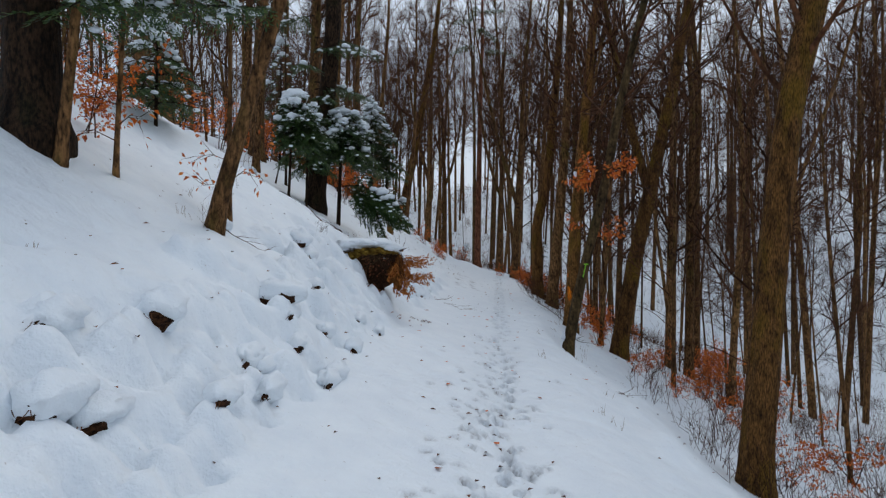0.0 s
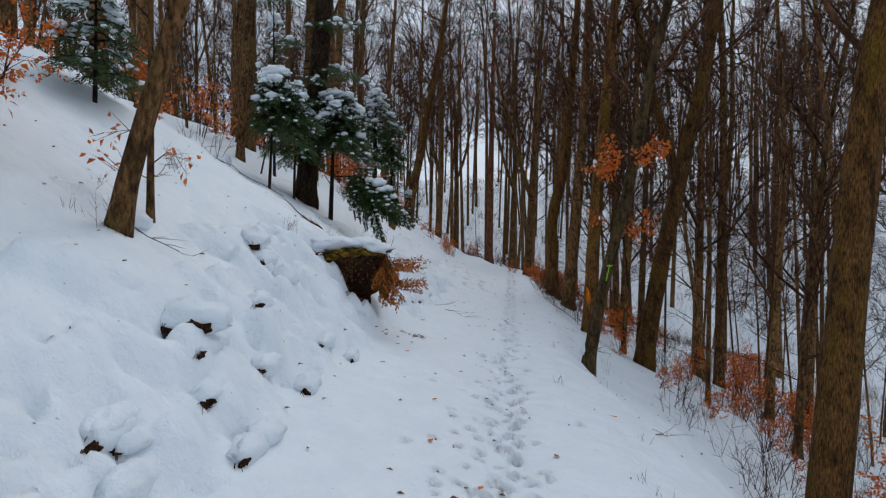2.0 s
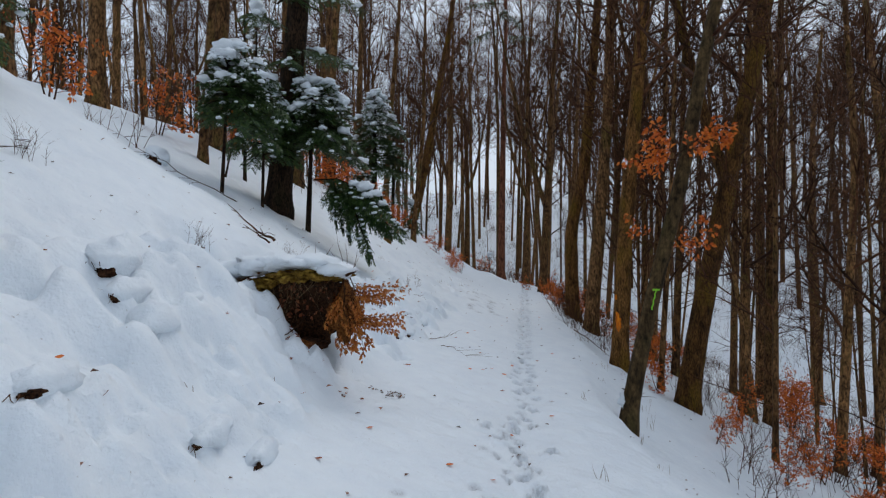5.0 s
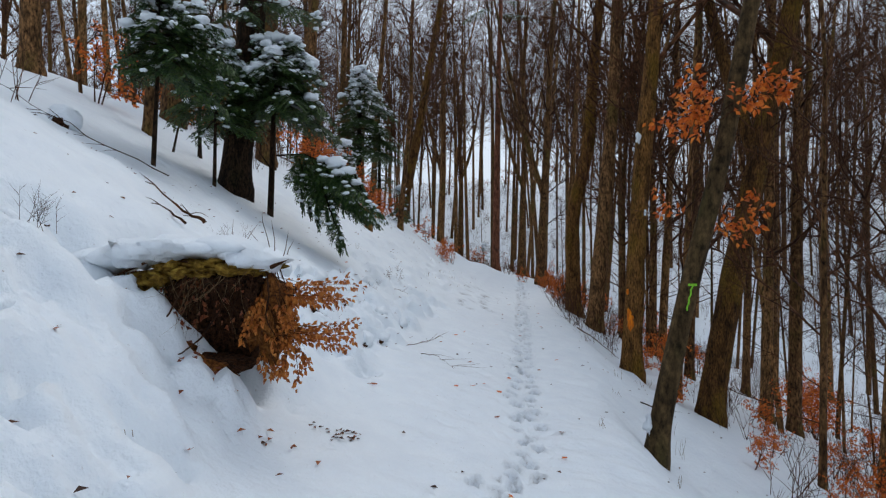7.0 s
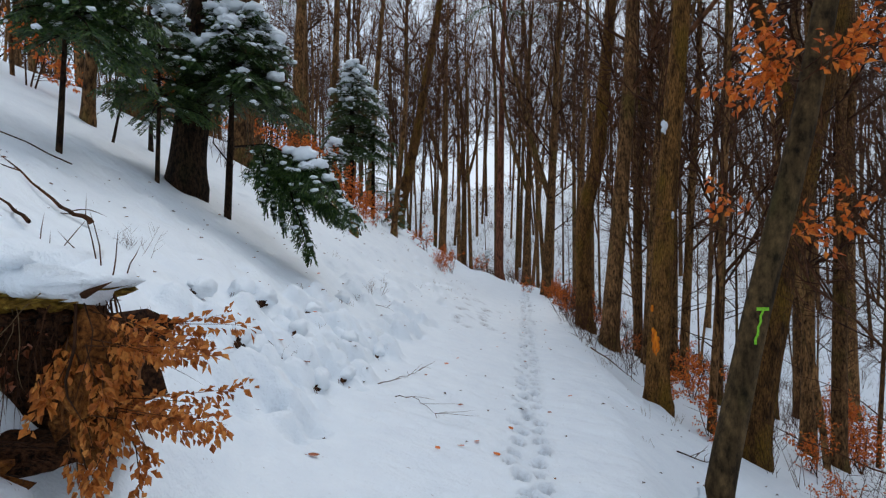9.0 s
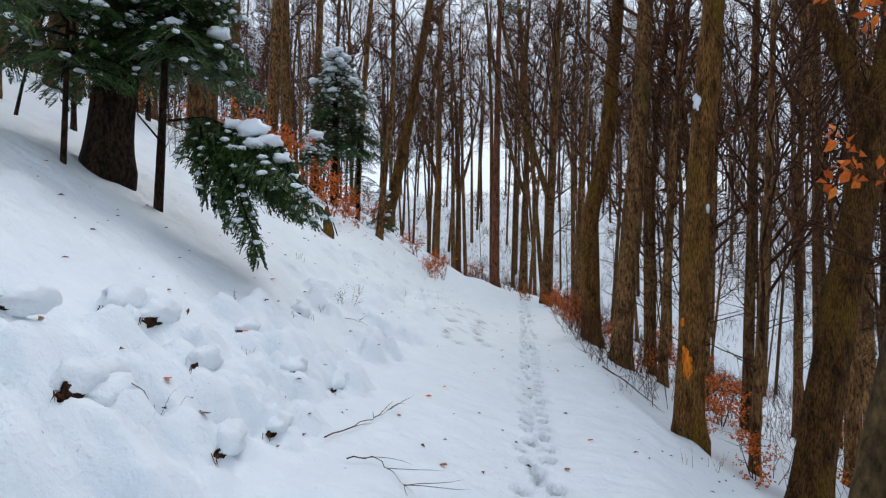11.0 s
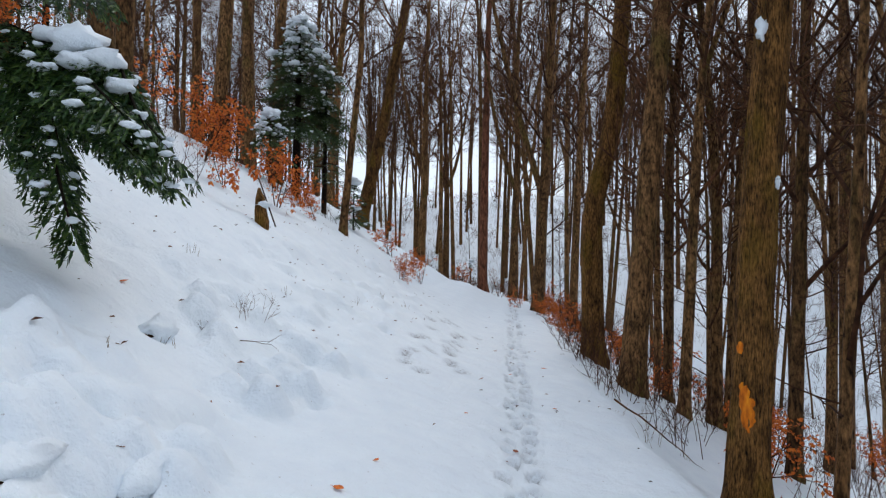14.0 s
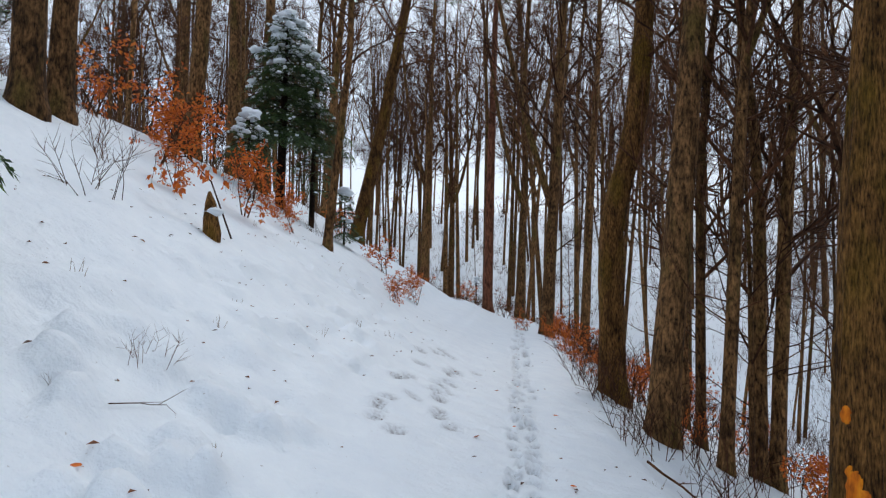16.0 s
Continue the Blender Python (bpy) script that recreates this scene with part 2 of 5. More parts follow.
def stepped(edges):
    """Coordinates from (end, spacing) pairs after the first start."""
    out = [edges[0]]
    for end, gap in edges[1:]:
        n = max(1, int(round((end - out[-1]) / gap)))
        out += list(np.linspace(out[-1], end, n + 1)[1:])
    return np.array(out)


GRID, PRINTS = [], []


def build_ground():
    rng = np.random.default_rng(5)
    us = stepped([-260, (-80, 30), (-30, 5), (-12, 1.2), (-6, 0.4), (-3.4, 0.12), (-1.2, 0.05), (-0.5, 0.06), (0.75, 0.035), (2.4, 0.08), (6, 0.3), (20, 0.9), (60, 3), (260, 25)])
    ys = stepped([-60, (-12, 6), (-2, 0.8), (1.5, 0.2), (17, 0.04), (26, 0.07), (40, 0.25), (70, 0.9), (140, 3), (300, 20)])
    uu, yy = np.meshgrid(us, ys)
    xx = uu + axis(yy)
    zz = lay(xx, yy)
    near = 1 - step(yy, 26, 45)
    bank = step(-uu, 1.25, 1.8) * (1 - step(-uu, 3.2, 4.5))
    road = step(uu, -1.6, -1.2) * (1 - step(uu, 0.9, 1.5))
    # broad unevenness everywhere, clods under the snow on the bank, ruts and prints on the road
    zz += (0.06 * lattice(xx / 1.7, yy / 2.9, 1) + 0.03 * lattice(xx / 0.7, yy / 1.5, 2)) * (1 - road * 0.75)
    # snow-capped clods on the bank, steeper on their lower side, with hollows below some
    def mound(u, y, r, tall, hollow):
        i0, i1 = np.searchsorted(ys, (y - 0.6, y + 0.6))
        j0, j1 = np.searchsorted(us, (u - 0.6, u + 0.6))
        du, dy = uu[i0:i1, j0:j1] - u, yy[i0:i1, j0:j1] - y
        q = (np.where(du > 0, du * 1.7, du) / r) ** 2 + (np.where(dy < 0, dy * 0.55, dy * 0.42) / r) ** 2
        zz[i0:i1, j0:j1] += tall * np.exp(-q ** 1.5)
        if hollow:
            q = ((du - 0.75 * r) / (0.42 * r)) ** 2 + ((dy + 0.6 * r) / (0.9 * r)) ** 2
            zz[i0:i1, j0:j1] -= hollow * np.exp(-q)

    bump, dent = np.zeros_like(zz), np.zeros_like(zz)

    def hump(u, y, r, tall):
        i0, i1 = np.searchsorted(ys, (y - 0.5, y + 0.5))
        j0, j1 = np.searchsorted(us, (u - 0.4, u + 0.4))
        du, dy = uu[i0:i1, j0:j1] - u, yy[i0:i1, j0:j1] - y
        q = (du / r) ** 2 + (dy / (r * 1.35)) ** 2
        if tall > 0:
            bump[i0:i1, j0:j1] = np.maximum(bump[i0:i1, j0:j1], tall * np.exp(-q * q))
        else:
            dent[i0:i1, j0:j1] = np.minimum(dent[i0:i1, j0:j1], tall * np.exp(-q))

    for y0, y1, n, u0, u1 in ((1.5, 5.2, 130, -2.6, -1.5), (5.2, 9.6, 130, -2.8, -1.55), (7.9, 9.3, 40, -3.1, -2.0), (9.2, 10.5, 45, -3.0, -1.75), (12.3, 15.8, 150, -2.7, -1.5), (15.8, 18.8, 26, -2.9, -1.5)):
        for _ in range(n):
            y, u = rng.uniform(y0, y1), rng.triangular(u0, u1 - 0.35, u1)
            r = rng.uniform(0.055, 0.14)
            hump(u, y, r, r * rng.uniform(0.9, 1.7))
            if rng.random() < 0.55:
                hump(u + r * 1.1, y - r * 0.9, r * 0.55, -r * rng.uniform(0.8, 1.7))
    for _ in range(70):
        y, u = rng.uniform(18.5, 26), rng.uniform(-3.4, -1.3)
        r = rng.uniform(0.07, 0.13)
        hump(u, y, r, r * rng.uniform(0.3, 0.7))
        if rng.random() < 0.5:
            hump(u + r, y - r * 0.8, r * 0.6, -r * rng.uniform(0.5, 1.0))
    for _ in range(420):
        hump(rng.uniform(-5.2, -1.7), rng.uniform(1.5, 27), rng.uniform(0.05, 0.09), -rng.uniform(0.03, 0.08))
    zz += bump + dent
    for _ in range(60):
        mound(-1.7 - abs(rng.normal(0, 0.6)), rng.uniform(0.5, 27), rng.uniform(0.1, 0.2), rng.uniform(0.03, 0.08), rng.uniform(0.03, 0.08) if rng.random() < 0.4 else 0)
    for _ in range(260):
        y, u = rng.uniform(0.5, 27), rng.uniform(-6, -2.6)
        mound(u, y, rng.uniform(0.06, 0.2), rng.uniform(0.01, 0.05), 0.03 if rng.random() < 0.3 else 0)
    for _ in range(160):
        y, u = rng.uniform(3, 27), rng.uniform(0.9, 3.0)
        mound(u, y, rng.uniform(0.08, 0.3), rng.uniform(0.01, 0.05), 0)
    zz += near * bank * 0.03 * lattice(xx / 0.33, yy / 0.8, 3)
    upper = near * step(-uu, 1.4, 2.0) * (1 - step(-uu, 5.4, 6.4))
    zz += upper * (0.022 * lattice(xx / 0.38, yy / 0.5, 13) + 0.014 * lattice(xx / 0.17, yy / 0.2, 15))
    zz += near * 0.012 * lattice(xx / 0.16, yy / 0.16, 5) * road
    # old wheel ruts, drifted over and rippled across
    zz += near * road * 0.011 * lattice(xx / 0.42 + 0.3 * yy, yy / 0.17, 11) * step(yy, 4, 9)
    zz += step(yy, 40, 60) * (0.25 * lattice(xx / 3, yy / 3, 7) + 0.15 * lattice(xx / 1.2, yy / 1.2, 9))
    zz -= near * 0.06 * bell(uu, 0.05, 0.26) - near * 0.02 * bell(uu, -1.05, 0.22)
    # the hollow under the root overhang
    q = ((xx + 1.42) / 0.52) ** 2 + ((yy - 10.82) / 0.44) ** 2
    zz -= 0.42 * np.exp(-q ** 2)
    q = ((xx + 1.95) / 0.42) ** 2 + ((yy - 10.27) / 0.30) ** 2
    zz -= 0.30 * np.exp(-q ** 2)
    # hollows where clods push through the bank
    for cx, cy, r, d in ((-1.74, 3.95, 0.13, 0.14), (-1.95, 3.05, 0.12, 0.13), (-1.50, 3.05, 0.1, 0.1), (-1.66, 6.2, 0.16, 0.12), (-1.98, 8.72, 0.16, 0.15),
                         (-1.70, 8.6, 0.09, 0.1), (-1.14, 17.25, 0.09, 0.12), (-1.22, 16.3, 0.1, 0.08), (-1.5, 13.2, 0.2, 0.12), (-1.35, 8.9, 0.1, 0.1), (-1.8, 15.0, 0.15, 0.1)):
        zz -= d * np.exp(-((xx - cx) ** 2 + (yy - cy) ** 2) / r ** 2)

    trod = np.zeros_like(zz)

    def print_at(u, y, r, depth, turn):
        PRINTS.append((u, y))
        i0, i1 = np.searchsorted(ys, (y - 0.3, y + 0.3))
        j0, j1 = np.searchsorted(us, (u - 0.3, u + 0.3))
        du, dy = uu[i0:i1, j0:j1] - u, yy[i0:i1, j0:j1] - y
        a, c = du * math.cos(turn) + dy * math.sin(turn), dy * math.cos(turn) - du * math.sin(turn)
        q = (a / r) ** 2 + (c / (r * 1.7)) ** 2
        # mask for the slush and the painted shade, fullest in each print's hollow
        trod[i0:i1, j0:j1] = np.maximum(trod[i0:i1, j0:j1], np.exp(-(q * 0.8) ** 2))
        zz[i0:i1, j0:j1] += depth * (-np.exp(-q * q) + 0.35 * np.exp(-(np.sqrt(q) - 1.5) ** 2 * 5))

    y, foot = 0.4, 1
    while y < 38:
        y += rng.uniform(0.11, 0.19)
        foot = -foot
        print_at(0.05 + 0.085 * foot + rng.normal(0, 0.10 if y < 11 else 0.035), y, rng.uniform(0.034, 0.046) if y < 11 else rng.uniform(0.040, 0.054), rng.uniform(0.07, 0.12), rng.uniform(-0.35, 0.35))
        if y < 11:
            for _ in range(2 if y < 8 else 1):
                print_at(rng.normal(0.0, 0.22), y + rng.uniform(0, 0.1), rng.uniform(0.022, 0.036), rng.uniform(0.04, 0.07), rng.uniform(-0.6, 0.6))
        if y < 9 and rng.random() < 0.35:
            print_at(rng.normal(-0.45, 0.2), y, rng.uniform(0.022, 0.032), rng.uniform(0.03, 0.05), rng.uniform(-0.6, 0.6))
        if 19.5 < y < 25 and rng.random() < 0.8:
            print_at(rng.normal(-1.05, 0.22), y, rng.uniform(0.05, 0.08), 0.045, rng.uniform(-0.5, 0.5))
    GRID.extend((us, ys, zz))
    nu, ny = len(us), len(ys)
    idx = np.arange(nu * ny).reshape(ny, nu)
    quads = np.stack([idx[:-1, :-1], idx[:-1, 1:], idx[1:, 1:], idx[1:, :-1]], -1).reshape(-1, 4)
    me = bpy.data.meshes.new("ground")
    me.from_pydata(np.stack([xx, yy, zz], -1).reshape(-1, 3).tolist(), [], quads.tolist())
    me.shade_smooth()
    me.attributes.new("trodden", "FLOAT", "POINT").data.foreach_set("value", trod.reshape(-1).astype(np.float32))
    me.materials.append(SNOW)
    return tagged(new("ground", me), "snow-covered forest slope with a trodden track along it", "ground", kind="structure")


ground = build_ground()


def surface(x, y):
    """Height of the snow at a place, with its relief."""
    us, ys, zz = GRID
    u = x - float(axis(y))
    j, i = int(np.clip(np.searchsorted(us, u) - 1, 0, len(us) - 2)), int(np.clip(np.searchsorted(ys, y) - 1, 0, len(ys) - 2))
    a, c = (u - us[j]) / (us[j + 1] - us[j]), (y - ys[i]) / (ys[i + 1] - ys[i])
    return float((zz[i, j] * (1 - a) + zz[i, j + 1] * a) * (1 - c) + (zz[i + 1, j] * (1 - a) + zz[i + 1, j + 1] * a) * c)


# ---- trees ----
def rod(rng, start, way, length, bend, segs, up=0.0):
    """A wandering line from start; up lifts its end."""
    pts, d = [Vector(start)], Vector(way).normalized()
    for _ in range(segs):
        d = (d + Vector((rng.uniform(-bend, bend), rng.uniform(-bend, bend), rng.uniform(-bend, bend) + up))).normalized()
        pts.append(pts[-1] + d * (length / segs))
    return pts


def along(pts, s):
    i = min(int(s * (len(pts) - 1)), len(pts) - 2)
    k = s * (len(pts) - 1) - i
    return pts[i].lerp(pts[i + 1], k), (pts[i + 1] - pts[i]).normalized()


def side_way(rng, d, spread):
    """A direction that leaves d by about spread (0 to 1)."""
    o = d.orthogonal().normalized()
    o.rotate(Matrix.Rotation(rng.uniform(0, 6.283), 3, d))
    return (d * (1 - spread) + o * spread).normalized()


def boughs(shape, rng, line, radii, start, count, reach, twigs=8, fine=3, lift=0.12, thin=0.006, far=False):
    """Limbs, branches and twigs of a bare broadleaf tree along its trunk line."""
    for i in range(count):
        s = start + (0.985 - start) * ((i + rng.random()) / count) ** 0.9
        p, d = along(line, s)
        k = s * (len(line) - 1)
        r = radii[min(int(k), len(radii) - 1)]
        length = reach * (1.08 - s) * rng.uniform(0.6, 1.25) + 0.35
        segs = 3 if far else 5
        limb = rod(rng, p, side_way(rng, d, rng.uniform(0.42, 0.68)), length, 0.2 if far else 0.17, segs, lift)
        r0 = max(0.012, min(r * 0.5, 0.014 + length * 0.012))
        shape.tube(limb, [r0 * (1 - 0.85 * q / segs) for q in range(segs + 1)], 3, True)
        for _ in range(twigs):
            q, e = along(limb, rng.uniform(0.2, 0.98))
            l2 = length * rng.uniform(0.2, 0.5)
            sub = rod(rng, q, side_way(rng, e, rng.uniform(0.35, 0.6)), l2 * (1.35 if far else 1), 0.2, 1 if far else 2, 0.1)
            shape.tube(sub, [r0 * 0.45 + 0.004, 0.002] if far else [r0 * 0.45 + 0.003, r0 * 0.32 + 0.003, 0.001], 3, True)
            for _ in range(fine):
                q2, e2 = along(sub, rng.uniform(0.25, 0.95))
                tip = q2 + side_way(rng, e2, 0.45) * max(l2, 0.6 if far else 0) * rng.uniform(0.5, 1.25)
                shape.tube([q2, tip], [thin, 0.001], 3, True)


def trunk_line(rng, bends, tall, wobble):
    """Points up the trunk: measured bends first, then a gentle way to the top."""
    pts = [Vector((0, 0, -0.35)), Vector((0, 0, 0.0))]
    pts += [Vector((dx, dy, z)) for z, dx, dy in bends]
    last = pts[-1] - pts[-2]
    d = Vector((last.x, last.y, last.z)).normalized()
    while pts[-1].z < tall:
        d = (d + Vector((rng.uniform(-wobble, wobble), rng.uniform(-wobble, wobble), 0.05))).normalized()
        pts.append(pts[-1] + d * 1.3)
    # resample evenly and round the corners
    zs = np.array([p.z for p in pts])
    xs, ys = np.array([p.x for p in pts]), np.array([p.y for p in pts])
    out = []
    for z in np.arange(-0.35, tall, 0.35):
        w = [np.interp(np.clip(z + o, -0.35, zs[-1]), zs, a) for a in (xs, ys) for o in (-0.5, -0.2, 0, 0.2, 0.5)]
        out.append(Vector((float(np.mean(w[:5])), float(np.mean(w[5:])), float(z))))
    return out


def fine_trunk(line, radii, rough, sides, seed, upto=8.0):
    """A trunk with furrowed relief and root flare, finely divided up to a height."""
    shape = Shape()
    pts, rad = [], []
    for i in range(len(line) - 1):
        n = 4 if line[i].z < upto else 1
        for k in range(n):
            pts.append(line[i].lerp(line[i + 1], k / n))
            rad.append(radii[i] + (radii[i + 1] - radii[i]) * k / n)
    shape.tube(pts, rad, sides, True)
    out = []
    for i, (x, y, z) in enumerate(shape.v):
        ring = min(i // sides, len(pts) - 1)
        c, r = pts[ring], rad[ring]
        d = Vector((x, y, z)) - c
        if d.length > 1e-5 and z < upto:
            w = d.normalized()
            g = noise.noise(Vector((w.x * 7.5, w.y * 7.5, z * 1.3 + seed)))
            g2 = noise.noise(Vector((w.x * 2, w.y * 2, z * 0.9 + seed * 3)))
            foot = math.exp(-max(z, 0) / 0.22) * (0.35 + 0.3 * noise.noise(Vector((w.x * 1.8, w.y * 1.8, seed))))
            d *= 1 + rough * g + 0.07 * g2 + foot
        out.append(tuple(c + d))
    shape.v = out
    return shape


def hero_tree(name, x, y, bends, diam, label, mat=BEECH, tall=17.0, seed=1, rough=0.04, fork=0.0, start=0.34, count=28, reach=3.6, wobble=0.05, low=0):
    rng = random.Random(seed)
    tree = empty(name, (x, y, surface(x, y)), label, "tree", "trees of the beech wood")
    line = trunk_line(rng, bends, tall, wobble)
    radii = [max(0.012, diam / 2 * (1 - 0.92 * max(0, p.z) / tall) ** 0.75) for p in line]
    shape = fine_trunk(line, radii, rough, (36 if rough > 0.055 else 22) if diam > 0.2 else 10, seed)
    crown = Shape()
    if fork:
        k = int(fork / 0.35)
        side = Vector((rng.uniform(-0.5, 0.5), rng.uniform(-0.3, 0.3), 1))
        second = rod(rng, line[k], side, tall - fork, 0.05, 14, 0.1)
        r2 = [radii[k] * 0.75 * (1 - i / 15.5) for i in range(15)]
        shape.tube(second, r2, 10, True)
        boughs(crown, rng, second, r2, 0.3, count // 2, reach, 7, 3)
    boughs(crown, rng, line, radii, start, count, reach, 8, 6, thin=0.005)
    for _ in range(low):
        p, d = along(line, rng.uniform(0.12, start))
        limb = rod(rng, p, side_way(rng, Vector((0, 0, 1)), 0.72), rng.uniform(0.8, 2.2), 0.2, 5, 0.02)
        crown.tube(limb, [0.014, 0.012, 0.010, 0.008, 0.005, 0.002], 4, True)
        for _ in range(5):
            q, e = along(limb, rng.uniform(0.3, 0.95))
            crown.tube([q, q + side_way(rng, e, 0.5) * rng.uniform(0.2, 0.5)], [0.005, 0.001], 3, True)
    part("trunk", shape, mat, tree)
    part("crown", crown, TWIG, tree, "bare twigs")
    return tree


BEECHY = "bare beech with a brown-grey trunk on the snowy slope"
edge_tree = hero_tree("beech_tree", 4.50, 9.3, [(3.0, 0.25, 0), (5.4, 0.49, 0), (7.1, 0.86, 0)], 0.46, "thick mossy beech leaning over the slope edge", ROUGH, seed=11, rough=0.10, fork=6.2)
hero_tree("beech_tree", -2.46, 6.8, [(0.97, 0.30, 0), (2.43, 0.74, 0)], 0.17, "slender leaning beech on the snowy bank", seed=12, tall=13)
spruce_near = hero_tree("spruce_tree", -3.75, 5.9, [(1.4, -0.05, 0)], 0.48, "dark thick spruce trunk above the bank", DARK, tall=19, seed=13, rough=0.07, count=4, reach=2)
hero_tree("beech_tree", -3.44, 5.75, [(0.96, 0.12, 0)], 0.10, "thin young beech beside a dark spruce", seed=14, tall=7, count=14, reach=1.6)
marked_tree = hero_tree("beech_tree", 2.53, 13.2, [(1.9, 0.40, 0), (3.15, 0.74, 0), (5.0, 1.08, 0)], 0.22, "leaning beech with a green painted mark on its trunk", SMOOTH, seed=15, tall=15, start=0.3, rough=0.03)
hero_tree("beech_tree", 4.90, 18.0, [(2.5, 0.44, 0), (4.5, 0.87, 0), (7.6, 1.55, 0)], 0.45, "thick leaning mossy tree below the track edge", ROUGH, seed=16, rough=0.11, fork=5.0)
scarred_tree = hero_tree("oak_tree", 3.67, 18.55, [(2.9, 0.14, 0), (5.0, 0.33, 0), (6.9, 0.5, 0)], 0.36, "furrowed mossy trunk with an orange bare wood scar", ROUGH, seed=17, rough=0.13)
hero_tree("beech_tree", 3.95, 23.4, [(2.94, 0.26, 0), (6.07, 0.52, 0)], 0.42, "thick beech with lichened bark at the track edge", BEECH, seed=18, rough=0.05)
hero_tree("beech_tree", 3.72, 25.2, [(2.9, -0.05, 0), (4.4, 0.36, 0), (6.6, 0.55, 0)], 0.44, "thick crooked beech at the track edge", ROUGH, seed=19, rough=0.09)
hero_tree("beech_tree", 3.80, 34.6, [(5.1, 0.30, 0), (10.3, 0.55, 0)], 0.40, BEECHY, seed=20, fork=4.5)
hero_tree("beech_tree", 5.35, 36.5, [(5.1, 0.2, 0), (10.3, 0.5, 0)], 0.33, BEECHY, seed=21)
pine = hero_tree("pine_tree", 2.30, 43.0, [(6, 0.1, 0), (13, 0.25, 0)], 0.44, "straight pine with a reddish trunk", PINE, tall=22, seed=22, count=10, start=0.6)
hero_tree("beech_tree", 3.65, 42.5, [(6.5, 0.25, 0), (10, 0.2, 0)], 0.40, BEECHY, seed=23, fork=5.5)
hero_tree("beech_tree", 0.10, 71.0, [(8, 0.1, 0), (14, -0.1, 0)], 0.62, BEECHY, seed=24, tall=22, fork=9.0, reach=5)
hero_tree("beech_tree", -1.45, 57.0, [(7, 0.3, 0), (14, 0.4, 0)], 0.62, BEECHY, seed=25, tall=21, fork=7.0, reach=5)
hero_tree("beech_tree", -2.45, 36.0, [(3.7, 0.82, 0), (8.1, 1.6, 0)], 0.48, "leaning beech on the bank by the bend", ROUGH, seed=26)
hero_tree("beech_tree", -1.62, 27.6, [(4.2, 0.42, 0), (5.3, 0.41, 0)], 0.18, "slender beech on the snowy bank", seed=27, tall=12)
spruce_mid = hero_tree("spruce_tree", -3.48, 17.4, [(3.9, 0.44, 0), (7, 0.6, 0)], 0.50, "thick dark spruce trunk with a flared foot", DARK, tall=20, seed=28, rough=0.07, count=4, reach=2)
for k, (tx, ty, z1, lean, dm, tall) in enumerate((
        (8.38, 21.9, 8.1, 0.12, 0.33, 17), (5.58, 15.55, 4.7, 0.04, 0.11, 10), (18.6, 39.0, 11, -0.2, 0.6, 20), (8.23, 18.4, 6.3, 0.37, 0.22, 14),
        (9.9, 28.1, 6.0, 0.14, 0.27, 16), (6.04, 22.3, 8.8, 0.31, 0.22, 15), (7.63, 21.7, 9.3, 0.15, 0.29, 16), (4.60, 18.75, 3.8, 0.24, 0.14, 10),
        (4.78, 23.3, 4.4, 0.24, 0.20, 13), (5.80, 24.55, 3.9, 0.05, 0.23, 14), (6.05, 24.55, 4.0, 0.20, 0.24, 15), (5.62, 24.4, 3.4, 0.0, 0.09, 8),
        (5.11, 25.1, 4.5, 0.02, 0.18, 13), (5.54, 27.1, 5.0, 0.0, 0.17, 13), (6.85, 14.4, 4.0, 0.25, 0.17, 12),
        (10.6, 21.0, 6.0, 0.3, 0.25, 16), (4.6, 39.5, 6, 0.2, 0.3, 16))):
    hero_tree("beech_tree", tx, ty, [(z1, lean, 0)], dm, ("slim" if dm < 0.2 else "tall") + " bare beech on the slope below the track", BEECH, tall=tall, seed=40 + k,
              count=20, reach=3.0, start=0.2, low=4 if tall > 11 else 2, wobble=0.07, fork=6.0 if k % 4 == 0 else 0)
for k, (tx, ty, dm) in enumerate(((-4.53, 22.5, 0.42), (-4.75, 23.5, 0.36), (-5.0, 28.6, 0.40), (-6.0, 34.0, 0.45), (-5.9, 20.3, 0.45), (-5.2, 17.8, 0.2),
                                  (-8.2, 19.0, 0.4), (-7.6, 24.5, 0.35), (-6.6, 13.8, 0.3), (-9.5, 15.5, 0.45), (-4.4, 31.8, 0.3), (-4.1, 38.5, 0.33))):
    hero_tree("beech_tree", tx, ty, [(3, 0.1 * (k % 3), 0)], dm, "tall beech trunk above the snowy bank", BEECH, tall=17, seed=70 + k, count=18, reach=3)

# young stems on the bank
for k, (tx, ty, z1, lean, dm) in enumerate(((-2.5, 7.5, 2.6, 0.02, 0.065), (-3.27, 6.4, 1.8, 0.1, 0.055), (-4.5, 18.4, 2.0, 0.0, 0.07), (-4.55, 17.3, 0.5, 0.15, 0.035))):
    hero_tree("young_tree", tx, ty, [(z1, lean, 0)], dm, "thin young stem rising from the snow", DARK if k > 1 else BEECH, tall=5.5, seed=90 + k, count=10 if k < 2 else 3, reach=1.2 if k < 2 else 0.5, rough=0.05)


